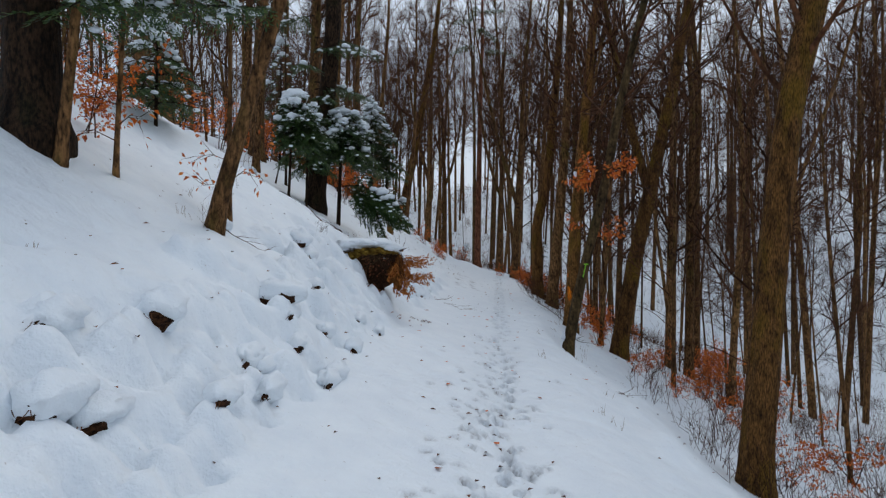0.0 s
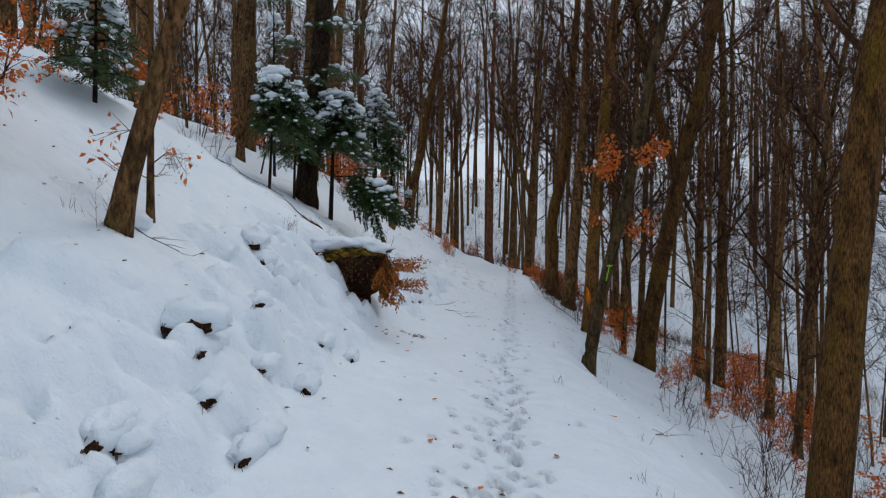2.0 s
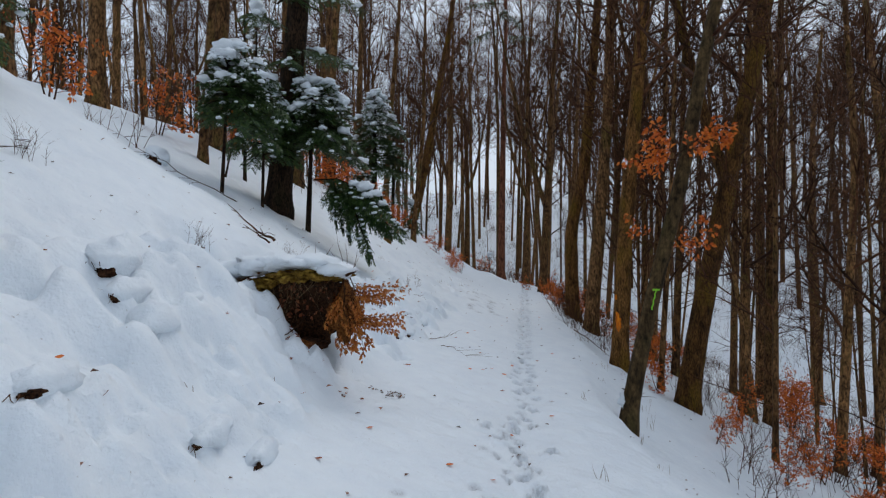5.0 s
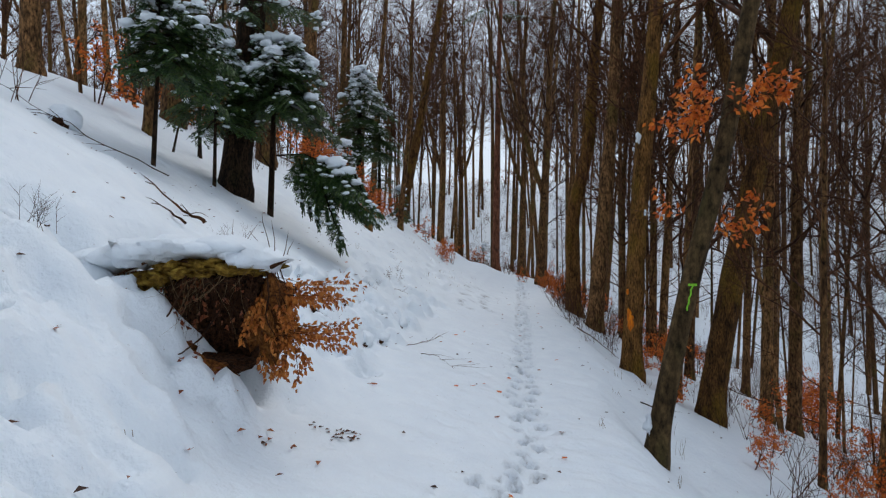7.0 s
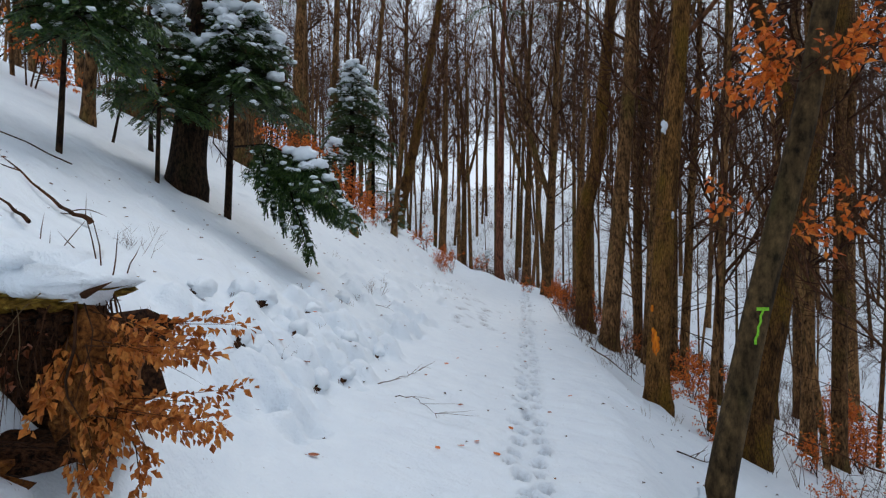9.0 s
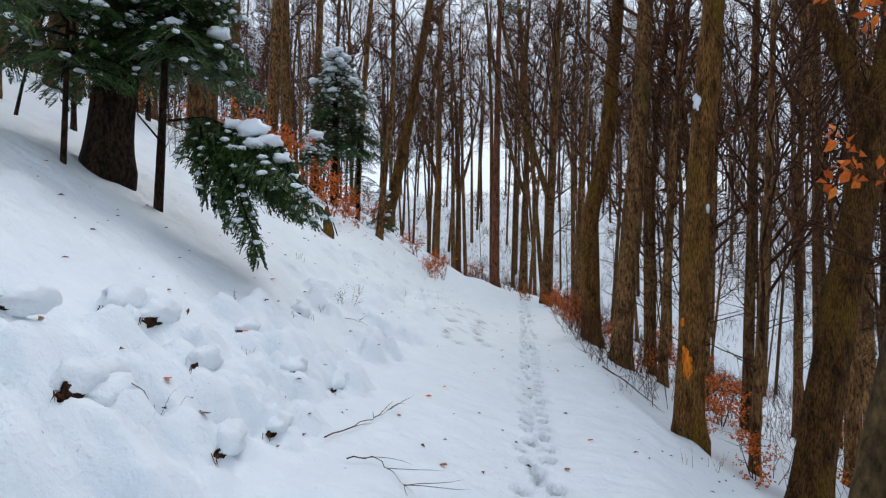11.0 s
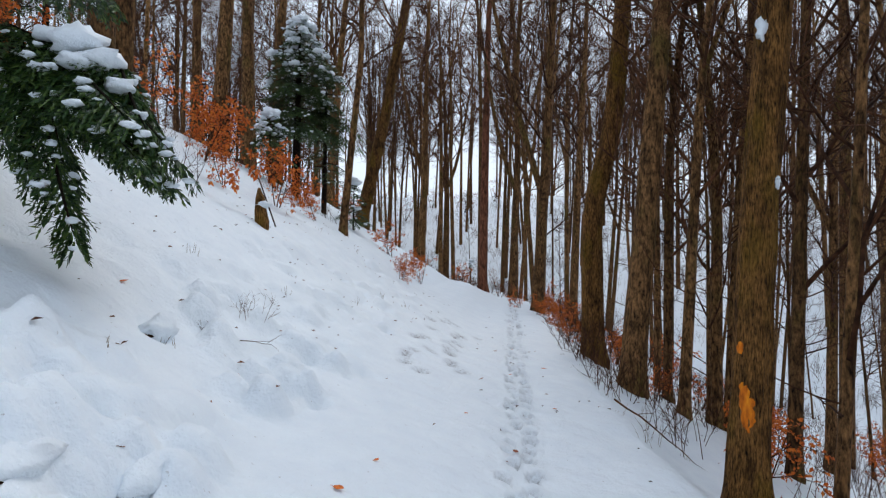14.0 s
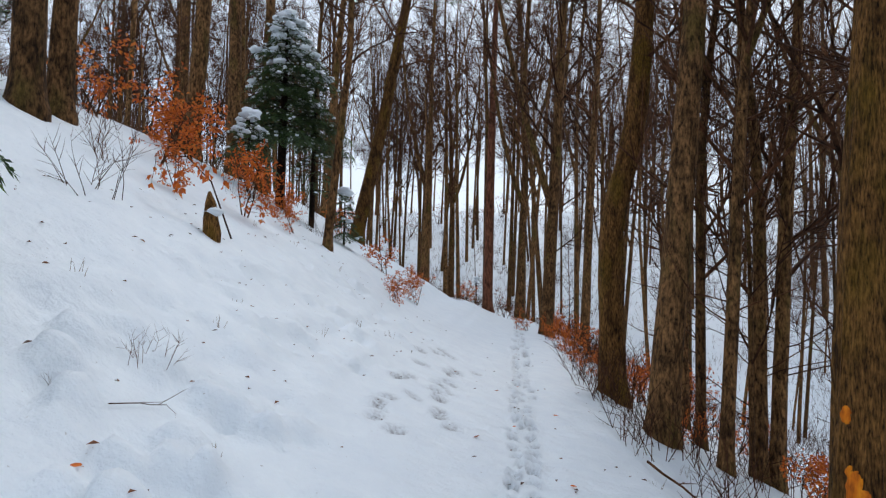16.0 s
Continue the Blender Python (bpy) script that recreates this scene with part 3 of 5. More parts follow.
def wood_tree(name, label, seed, tall, diam, lean, fork, start=0.38, limbs=27, twigs=8, fine=6, thin=0.0105):
    """One kind of background tree, copied over the slopes."""
    rng = random.Random(seed)
    tree = empty(name, (0, 0, 0), label, "tree", "trees of the beech wood")
    line = trunk_line(rng, [(tall * 0.4, lean, rng.uniform(-0.3, 0.3))], tall, 0.06)[::3]
    radii = [max(0.012, diam / 2 * (1 - 0.93 * max(0, p.z) / tall) ** 0.8) for p in line]
    shape, crown = Shape(), Shape()
    shape.tube(line, radii, 7, True)
    if fork:
        k = int(len(line) * fork)
        second = rod(rng, line[k], Vector((rng.choice((-0.4, 0.4)), rng.uniform(-0.3, 0.3), 1)), tall * (1 - fork), 0.06, 8, 0.1)
        r2 = [radii[k] * 0.8 * (1 - i / 9) for i in range(9)]
        shape.tube(second, r2, 6, True)
        boughs(crown, rng, second, r2, 0.2, limbs // 3, tall * 0.17, twigs, fine, 0.12, thin, True)
        limbs = limbs * 3 // 4
    boughs(crown, rng, line, radii, start, limbs, tall * 0.21, twigs, fine, 0.12, thin, True)
    part("trunk", shape, BEECH, tree)
    part("crown", crown, TWIG, tree, "bare twigs")
    return tree


def scatter(count, seed, inside, gap):
    rng, taken = random.Random(seed), []
    tries = 0
    while len(taken) < count and tries < 60000:
        tries += 1
        q = inside(rng)
        if q and all((q[0] - a) ** 2 + (q[1] - c) ** 2 > gap * gap for a, c in taken):
            taken.append(q)
    return taken


def spread(kinds, spots, seed, small, large, sink=0.12):
    """The first spots take the kinds themselves, the others copies of them."""
    rng = random.Random(seed)
    for k, (tx, ty) in enumerate(spots):
        s = rng.uniform(small, large)
        m = pose(tx, ty, surface(tx, ty) - sink, 0, 0, rng.uniform(0, 360)) @ Matrix.Diagonal((s, s, s * rng.uniform(0.9, 1.15), 1))
        thing = kinds[k] if k < len(kinds) else copy_thing(kinds[rng.randrange(len(kinds))], m)
        thing.matrix_basis = m


def wood_place(rng):
    y = 26 + 62 * rng.random() ** 0.8
    x = rng.uniform(-0.62 * y - 4, 0.80 * y + 4)
    u = x - float(axis(y))
    if (-5.5 < u < 2.6 and y < 50) or (abs(u) < 7 and y < 32) or (u > 2.6 and y < 50 and rng.random() < 0.6):
        return None
    return x, y


def near_place(rng):
    x, y = rng.uniform(9, 30), rng.uniform(4, 30)
    if x < 8.5 + 0.1 * y or x > y * 1.3 + 8:
        return None
    return x, y


def behind_place(rng):
    x, y = rng.uniform(-26, 26), rng.uniform(-22, 24)
    if abs(x - 0.085 * y) < 7 or (x > 0 and y > 3) or (x > -10 and y > 4):
        return None
    return x, y


def young_place(rng):
    y = rng.uniform(16, 75)
    x = float(axis(y)) + rng.uniform(5, 8 + 0.7 * y) if rng.random() < 0.75 else float(axis(y)) - rng.uniform(7, 6 + 0.5 * y)
    return x, y


TALL = "tall bare beech standing in snow"
KINDS = [wood_tree("beech_tree", TALL, 200 + i, t, d, l, f) for i, (t, d, l, f) in enumerate(((24, 0.30, 0.6, 0), (27, 0.36, 0.3, 0.45), (21, 0.22, -0.4, 0), (25, 0.28, 0.8, 0.35), (18, 0.17, 0.4, 0), (28, 0.38, 0.0, 0.5)))]
spread(KINDS, scatter(200, 1, wood_place, 1.4) + scatter(20, 2, near_place, 2.2) + scatter(14, 3, behind_place, 4.0), 77, 0.75, 1.2)
YOUNG = [wood_tree("young_beech", "thin young beech with spreading bare twigs", 300 + i, t, d, l, 0, 0.36, 18, 6, 4, 0.006) for i, (t, d, l) in enumerate(((8, 0.09, 0.3), (6, 0.06, -0.2), (10, 0.11, 0.5)))]
spread(YOUNG, scatter(42, 4, young_place, 1.5) + scatter(13, 6, lambda r: (r.uniform(7.5, 17), r.uniform(10, 26)), 1.6) + scatter(20, 7, lambda r: (r.uniform(-15, -6.5), r.uniform(17, 44)), 1.6), 78, 0.8, 1.3, 0.05)


def distant_wood():
    """The wood on the far ridge, whose stems cannot be counted."""
    rng, stems, twigs = random.Random(9), Shape(), Shape()
    for _ in range(150):
        y = rng.uniform(84, 118)
        x = rng.uniform(-0.6 * y, 0.85 * y)
        t = rng.uniform(20, 30)
        foot = Vector((x, y, surface(x, y) - 0.2))
        line = [foot + Vector((p.x, p.y, p.z)) for p in trunk_line(rng, [(t * 0.4, rng.uniform(-0.6, 0.6), 0)], t, 0.06)[::6]]
        radii = [max(0.02, 0.14 * (1 - 0.9 * i / len(line))) for i in range(len(line))]
        stems.tube(line, radii, 5, True)
        boughs(twigs, rng, line, radii, 0.3, 15, t * 0.2, 6, 4, 0.12, 0.014, True)
    wood = empty("distant_wood", (0, 0, 0), "dense bare beech wood on the far snowy ridge", "woods", kind="stuff")
    part("trunk_thicket", stems, BEECH, wood)
    part("twig_haze", twigs, TWIG, wood)


distant_wood()


# ---- firs ----
def fir_bough(rng, needles, wood, snow, line, width, dense=1.0, load=0.6, droop=0.35):
    """One bough: side sprays of needles on both sides of a line, with snow lying on top."""
    length = sum((line[i + 1] - line[i]).length for i in range(len(line) - 1))
    wood.tube(line, [0.016 * (1 - 0.8 * i / (len(line) - 1)) + 0.003 for i in range(len(line))], 4, True)
    n = max(5, int(length * 17 * dense))
    for i in range(n):
        s = 0.12 + 0.88 * (i + rng.random()) / n
        p, d = along(line, min(s, 0.999))
        flat = Vector((d.y, -d.x, 0)).normalized() if abs(d.x) + abs(d.y) > 1e-3 else Vector((1, 0, 0))
        for sign in (-1, 1):
            reach = width * (1.05 - 0.75 * s) * rng.uniform(0.7, 1.2)
            way = (flat * sign + d * rng.uniform(0.5, 0.9) + Vector((0, 0, -droop * rng.uniform(0.3, 1.1)))).normalized()
            k = max(4, int(reach * 30 * dense))
            for j in range(k):
                q = p + way * reach * (j + 0.3) / k + Vector((0, 0, -0.25 * reach * ((j + 0.5) / k) ** 2))
                for side in (-1, 1):
                    a = (way + flat.cross(way) * 0 + d * side * rng.uniform(0.35, 0.9) + Vector((0, 0, rng.uniform(-0.3, 0.25)))).normalized()
                    needles.leaf(q, a, (rng.uniform(-0.6, 0.6), rng.uniform(-0.6, 0.6), 1), rng.uniform(0.05, 0.085), rng.uniform(0.014, 0.026), 0.1)
            if rng.random() < load * 0.42 + 0.03:
                f = rng.uniform(0.15, 0.95)
                r = rng.uniform(0.018, 0.05)
                snow.lump(p + way * reach * f + Vector((0, 0, 0.012 - 0.25 * reach * f * f)), (r * 1.3, r * 1.1, r * 0.6), rng.random() * 20, 0.5, 4, 7)
    clumps = []
    for i in range(int(length * 2.2 * load + rng.random())):
        p, d = along(line, rng.uniform(0.35, 0.97))
        r = rng.uniform(0.045, 0.10) * min(1.0, 0.55 + width)
        clumps.append((p + Vector((rng.uniform(-0.05, 0.05), rng.uniform(-0.05, 0.05), 0.035)), r))
    return clumps


def snow_clump(parent, c, r, seed):
    shape = Shape()
    shape.lump((0, 0, 0), (r * 1.15, r * 1.05, r * 0.62), seed, 0.55, 8, 12, 1.9)
    ob = part("snow_clump", shape, SNOW_CLEAN, parent)
    ob.location = c


def fir(x, y, low, high, radius, label, seed, load=0.7, lean=0.0, stem=0.05, boughs_n=34, lopside=0.0, aim=0.0, dense=1.0, dome=0.6):
    """A young fir: stem, needle boughs from low to high, snow on them."""
    rng = random.Random(seed)
    tree = empty("fir_tree", (x, y, surface(x, y)), label, "tree", "snowy firs")
    line = [Vector((lean * t, 0.02 * math.sin(t * 3), -0.3 + (high + 0.35) * t)) for t in (0, 0.25, 0.5, 0.75, 1)]
    trunk, wood, needles, snow = Shape(), Shape(), Shape(), Shape()
    clumps = [(Vector((lean, 0, high)), 0.13)]
    trunk.tube(line, [stem, stem * 0.9, stem * 0.7, stem * 0.45, 0.006], 8, True)
    for i in range(boughs_n):
        s = (i + rng.random() * 0.6) / boughs_n
        z = low + (high - low) * s
        p = Vector((lean * (z + 0.3) / (high + 0.35), 0, z))
        a = i * 2.4 + rng.uniform(-0.4, 0.4)
        r = radius * (1 - s) ** dome * rng.uniform(0.75, 1.15) * (1 + lopside * math.cos(a - aim)) + 0.12
        rise, fall = rng.uniform(0.05, 0.3), rng.uniform(0.25, 0.6)
        bough = [p + Vector((math.cos(a) * r * t, math.sin(a) * r * t, r * (rise * t - fall * t * t))) for t in (0, 0.25, 0.5, 0.75, 1)]
        clumps += fir_bough(rng, needles, wood, snow, bough, r * 0.5 + 0.06, dense, load * (0.06 + 2.4 * s ** 3), 0.55)
    part("trunk", trunk, DARK, tree)
    part("branchwork", wood, DARK, tree)
    part("foliage", needles, NEEDLES, tree, "dark green needles", False)
    tagged(part("snow_dusting", snow, SNOW_CLEAN, tree, "snow specks on the needles"), kind="stuff")
    for k, (p, r) in enumerate(clumps):
        snow_clump(tree, p, r * (1.0 + 0.55 * min(1.0, p.z / high) ** 2), seed + k * 1.7)
    return tree


fir(-2.84, 17.35, 1.75, 3.05, 0.95, "young fir with an umbrella of snowy boughs", 1, 1.0, 0.12, 0.06, 44, dense=1.3, dome=0.28)
fir(-3.5, 14.5, 1.15, 2.3, 0.66, "young snowy fir with a thin stem", 2, 1.0, 0.12, 0.035, 36, 0.45, 0.1, dense=1.4, dome=0.32)
fir(-3.56, 16.7, 1.0, 2.5, 0.7, "young snowy fir behind another fir", 3, 0.7, 0.05, 0.035, 30, dense=1.2, dome=0.4)
fir(-4.66, 10.4, 0.35, 1.7, 0.75, "small fir heavily loaded with snow", 4, 1.2, 0.03, 0.035, 24)
fir(-3.48, 30.5, 1.8, 5.0, 1.35, "tall fir with layered snowy boughs", 5, 0.9, 0.1, 0.13, 74, 0.15, 0, dense=0.95, dome=0.42)
fir(-2.75, 30.9, 0.9, 4.0, 0.75, "dark fir with hanging lower boughs", 6, 0.35, 0.05, 0.08, 32, 0.2, -0.5, dense=0.75)
fir(-3.6, 28.4, 0.7, 1.75, 0.6, "small fir with a cap of snow", 7, 1.3, 0.02, 0.03, 20)
fir(-1.95, 31.2, 0.2, 1.4, 0.5, "small ragged fir on the bank", 8, 0.6, 0.02, 0.03, 16)
fir(9.5, 62.0, 0.4, 5.5, 1.5, "small dark fir on the far slope", 9, 0.6, 0.1, 0.08, 26, dense=0.5)
fir(2.2, 66.0, 0.3, 3.0, 1.3, "small dark fir on the far slope", 10, 0.8, 0.1, 0.08, 22, dense=0.5)
fir(-5.9, 23.2, 0.8, 4.6, 0.9, "snowy fir standing among beech trunks", 12, 0.9, 0.05, 0.06, 28, dense=0.6)


def old_spruce_boughs(tree, seed, list_of):
    """Low hanging boughs of an old spruce, as parts of it: (height, turn, length, fall)."""
    rng = random.Random(seed)
    for z, turn, length, fall in list_of:
        wood, needles, snow = Shape(), Shape(), Shape()
        a = radians(turn)
        line = [Vector((math.cos(a) * length * t, math.sin(a) * length * t, z + length * (0.12 * t - fall * t * t))) for t in (0, 0.2, 0.4, 0.6, 0.8, 1)]
        clumps = fir_bough(rng, needles, wood, snow, line, 0.55, 1.0, 0.4, 0.6)
        branch = part("bough", wood, DARK, tree)
        part("foliage", needles, NEEDLES, branch, "hanging dark green needles", False)
        tagged(part("snow_dusting", snow, SNOW_CLEAN, branch), kind="stuff")
        for k, (p, r) in enumerate(clumps):
            snow_clump(branch, p, r, seed + k)


old_spruce_boughs(spruce_near, 21, ((1.05, -25, 1.1, 0.0), (1.2, 18, 2.1, 0.02), (1.35, 0, 2.4, 0.04), (1.45, 35, 2.3, 0.05), (1.5, -12, 1.6, 0.02), (1.9, -5, 2.5, 0.1), (2.3, 10, 2.3, 0.15), (2.6, -30, 2.0, 0.2), (2.9, 70, 2.0, 0.2), (3.3, 0, 2.2, 0.2), (3.8, 120, 2.0, 0.2), (4.4, 200, 2.0, 0.2), (4.8, 300, 2.0, 0.2)))
old_spruce_boughs(pine, 23, tuple((14.5 + 0.5 * k, k * 137, 2.6 - 0.12 * k, 0.25) for k in range(13)))
old_spruce_boughs(spruce_mid, 22, ((2.9, -60, 1.3, 0.3), (3.2, -15, 1.7, 0.35), (3.4, 30, 1.5, 0.3), (3.7, -95, 1.5, 0.3), (4.2, -40, 1.8, 0.3), (4.6, 20, 1.8, 0.3), (5.2, 150, 1.8, 0.2), (5.6, 250, 1.8, 0.2), (6.2, -20, 1.8, 0.25)))


def hanging_bough():
    """A broken fir bough that leans from the young stem down to the bank."""
    rng = random.Random(31)
    thing = empty("fir_bough", (-2.7, 17.35, surface(-2.7, 17.35)), "low fir bough bent down by a load of snow", "bough")
    o = Vector(thing.location)
    wood, needles, snow = Shape(), Shape(), Shape()

    def at(*ps):
        return [Vector(p) - o for p in ps]
    fir_bough(rng, needles, wood, snow, at((-2.72, 17.35, 3.3), (-2.2, 17.2, 3.3), (-1.7, 17.1, 3.08), (-1.2, 17.0, 2.66), (-0.82, 16.95, 2.24)), 0.6, 1.5, 0.35, 0.8)
    fir_bough(rng, needles, wood, snow, at((-2.1, 17.15, 3.15), (-1.85, 17.0, 2.75), (-1.68, 16.9, 2.3), (-1.54, 16.82, 1.95), (-1.44, 16.78, 1.70)), 0.42, 1.6, 0.3, 0.9)
    fir_bough(rng, needles, wood, snow, at((-2.0, 17.2, 3.2), (-1.75, 17.35, 2.8), (-1.5, 17.45, 2.45), (-1.2, 17.5, 2.2)), 0.5, 1.4, 0.3, 0.8)
    for k in range(11):
        ex, ez = -2.25 + 1.25 * k / 10 + rng.uniform(-0.06, 0.06), 2.35 - 0.28 * math.sin(k * 0.6) + rng.uniform(-0.12, 0.12)
        sx, sz = -2.35 + 0.75 * k / 10, 3.22 - 0.06 * k / 10
        ey = 17.0 + rng.uniform(-0.25, 0.35)
        fir_bough(rng, needles, wood, snow, at((sx, 17.2, sz), (sx * 0.6 + ex * 0.4, 17.1, sz * 0.7 + ez * 0.3 + 0.1), (sx * 0.25 + ex * 0.75, ey, sz * 0.35 + ez * 0.65), (ex, ey, ez)), 0.36, 1.4, 0.3, 0.9)
    for dx, dy, dz in ((0.0, 0.15, -0.05), (0.1, -0.2, -0.1), (-0.1, 0.3, -0.1), (0.15, 0.05, -0.2)):
        fir_bough(rng, needles, wood, snow, at((-2.1, 17.2, 3.25), (-1.72 + dx, 17.1 + dy, 2.95 + dz), (-1.4 + dx, 17.0 + dy, 2.62 + dz), (-1.05 + dx, 16.95 + dy * 1.5, 2.3 + dz)), 0.4, 1.3, 0.25, 0.9)
    fir_bough(rng, needles, wood, snow, at((-1.7, 17.1, 3.05), (-1.35, 16.8, 2.75), (-1.0, 16.6, 2.45)), 0.45, 1.5, 0.3, 0.8)
    for k, (c, r) in enumerate((((-1.62, 17.05, 3.13), (0.19, 0.15, 0.09)), ((-1.42, 17.0, 2.98), (0.15, 0.12, 0.07)), ((-1.55, 16.92, 2.95), (0.12, 0.1, 0.06)), ((-1.25, 16.95, 2.78), (0.1, 0.1, 0.05)), ((-1.48, 16.88, 2.6), (0.09, 0.08, 0.05)), ((-1.85, 17.12, 3.2), (0.12, 0.1, 0.06)))):
        snow_clump(thing, Vector(c) - o, r[0] * 0.85, 40 + k)
    wood.tube(at((-2.55, 17.3, 2.9), (-2.2, 17.1, 2.75), (-1.9, 17.0, 2.4), (-1.6, 16.9, 2.1)), [0.014, 0.012, 0.009, 0.003], 5, True)
    wood.tube(at((-2.75, 17.35, 3.0), (-2.9, 17.0, 3.3), (-2.75, 16.7, 3.5)), [0.014, 0.010, 0.004], 5, True)
    part("branch", wood, DARK, thing)
    part("foliage", needles, NEEDLES, thing, "dark green needles", False)
    tagged(part("snow_dusting", snow, SNOW_CLEAN, thing), kind="stuff")


hanging_bough()


# ---- shrubs and saplings with dry leaves ----
def leafy_twig(rng, leaves, wood, line, r0, count, size, hang=0.6):
    wood.tube(line, [r0 * (1 - 0.85 * i / (len(line) - 1)) for i in range(len(line))], 4, True)
    for _ in range(count):
        p, d = along(line, rng.uniform(0.25, 1.0) * 0.999)
        way = side_way(rng, d, 0.6) + Vector((0, 0, -hang * rng.random()))
        leaves.leaf(p + way * 0.015, way, (rng.uniform(-1, 1), rng.uniform(-1, 1), rng.uniform(0.2, 1)), size * rng.uniform(0.7, 1.2), size * rng.uniform(0.45, 0.65), rng.uniform(0.1, 0.45))


def sapling(name, seed, tall, stems, branches, leaf_n, size, label, mat=ORANGE, wide=0.6):
    rng = random.Random(seed)
    thing = empty(name, (0, 0, 0), label, "shrub", "leafy beech shrubs")
    wood, leaves = Shape(), Shape()
    for _ in range(stems):
        stem = rod(rng, (rng.uniform(-0.1, 0.1), rng.uniform(-0.1, 0.1), -0.1), (rng.uniform(-0.5, 0.5), rng.uniform(-0.5, 0.5), 1), tall * rng.uniform(0.6, 1), 0.1, 6, 0.06)
        wood.tube(stem, [0.014 * tall ** 0.5 * (1 - i / 7.5) for i in range(7)], 5, True)
        for _ in range(branches):
            p, d = along(stem, rng.uniform(0.15, 0.98))
            limb = rod(rng, p, side_way(rng, d, 0.68), wide * rng.uniform(0.5, 1.2), 0.16, 4, 0.0)
            leafy_twig(rng, leaves, wood, limb, 0.006, leaf_n, size)
            for _ in range(2):
                q, e = along(limb, rng.uniform(0.3, 0.9))
                leafy_twig(rng, leaves, wood, rod(rng, q, side_way(rng, e, 0.5), wide * 0.35, 0.15, 2), 0.004, leaf_n // 2, size)
    part("brushwood", wood, TWIG, thing)
    part("foliage", leaves, mat, thing, "curled dry leaves", False)
    return thing


def bare_shrub(seed, tall, stems):
    rng = random.Random(seed)
    thing = empty("bare_shrub", (0, 0, 0), "bare reddish brush growing through the snow", "shrub", "bare shrubs")
    wood = Shape()
    for _ in range(stems):
        stem = rod(rng, (rng.uniform(-0.35, 0.35), rng.uniform(-0.35, 0.35), -0.1), (rng.uniform(-0.6, 0.6), rng.uniform(-0.6, 0.6), 1), tall * rng.uniform(0.5, 1), 0.14, 4, 0.05)
        wood.tube(stem, [0.007, 0.006, 0.005, 0.003, 0.001], 3, True)
        for _ in range(5):
            p, d = along(stem, rng.uniform(0.25, 0.95))
            limb = rod(rng, p, side_way(rng, d, 0.5), tall * rng.uniform(0.15, 0.4), 0.15, 2, 0.05)
            wood.tube(limb, [0.004, 0.003, 0.001], 3, True)
    part("brushwood", wood, TWIG, thing)
    return thing


def place(thing_kinds, spots, seed):
    """Copies of leafy or bare shrubs at (x, y, scale)."""
    rng = random.Random(seed)
    for k, (x, y, s) in enumerate(spots):
        m = pose(x, y, surface(x, y) - 0.03, rng.uniform(-6, 6), rng.uniform(-6, 6), rng.uniform(0, 360)) @ Matrix.Scale(s, 4)
        thing = thing_kinds[k] if k < len(thing_kinds) else copy_thing(thing_kinds[k % len(thing_kinds)], m)
        thing.matrix_basis = m


THICK = [sapling("beech_shrub", 400 + i, 1.5, 3, 8, 11, 0.08, "young beech with bright orange dry leaves", ORANGE, 0.6) for i in range(3)]
place(THICK, [(-5.4, 13.2, 0.9), (-4.7, 8.6, 0.7), (-4.3, 26.4, 1.1), (-3.7, 24.6, 0.9), (-4.6, 27.6, 1.2), (-3.1, 27.0, 0.9), (-2.3, 24.6, 0.8), (-5.4, 25.5, 1.2),
              (-0.25, 28.4, 0.5), (0.05, 30.2, 0.6), (-0.9, 31.8, 0.8), (5.2, 21.2, 0.75), (5.5, 22.6, 0.7), (4.9, 37.2, 0.9), (9.4, 23.0, 1.0), (7.9, 16.8, 0.9), (8.5, 13.2, 1.0),
              (10.1, 24.3, 1.0), (11.6, 27.2, 1.2), (6.6, 19.4, 0.7), (7.3, 14.8, 0.7), (4.45, 18.4, 0.55), (4.8, 29.5, 0.7), (4.3, 32.0, 0.7), (5.3, 33.2, 0.9), (6.2, 26.4, 0.8), (7.0, 31.0, 1.0),
              (-6.2, 18.0, 1.0), (-2.7, 34.0, 0.8), (1.4, 50.0, 1.0), (9.0, 11.5, 0.9), (13.0, 30.0, 1.2), (15.0, 34.0, 1.2), (-1.9, 26.0, 0.45), (4.4, 20.4, 0.5), (4.7, 24.2, 0.5), (4.5, 26.6, 0.6), (5.0, 28.0, 0.7), (4.2, 34.5, 0.6), (4.4, 36.0, 0.6), (3.3, 35.2, 0.5), (6.9, 17.6, 0.6), (8.9, 19.6, 0.9), (6.4, 12.6, 0.6), (10.4, 21.0, 0.9), (7.6, 26.0, 0.8), (12.5, 24.0, 1.0), (5.6, 31.0, 0.7), (-0.2, 27.2, 0.35), (-4.1, 7.4, 0.6), (-4.6, 6.9, 0.7), (-2.9, 23.4, 0.6), (-2.6, 28.0, 0.6),
              (5.2, 8.0, 0.55), (5.9, 9.1, 0.6), (5.7, 10.6, 0.6), (5.3, 14.5, 0.5), (6.0, 13.8, 0.55), (6.4, 15.6, 0.6), (5.2, 16.2, 0.45), (4.4, 15.0, 0.4), (3.5, 27.0, 0.5), (3.7, 29.0, 0.5), (3.9, 31.0, 0.55), (3.6, 33.0, 0.5),
              (-6.2, 22.6, 1.1), (-6.0, 21.2, 1.0), (-2.4, 26.6, 0.5), (-0.3, 33.0, 0.6)], 5)
RUSTY = [sapling("russet_shrub", 420 + i, 2.4, 4, 6, 5, 0.09, "tall thicket with russet dry leaves on the far slope", RUSSET, 0.8) for i in range(2)]
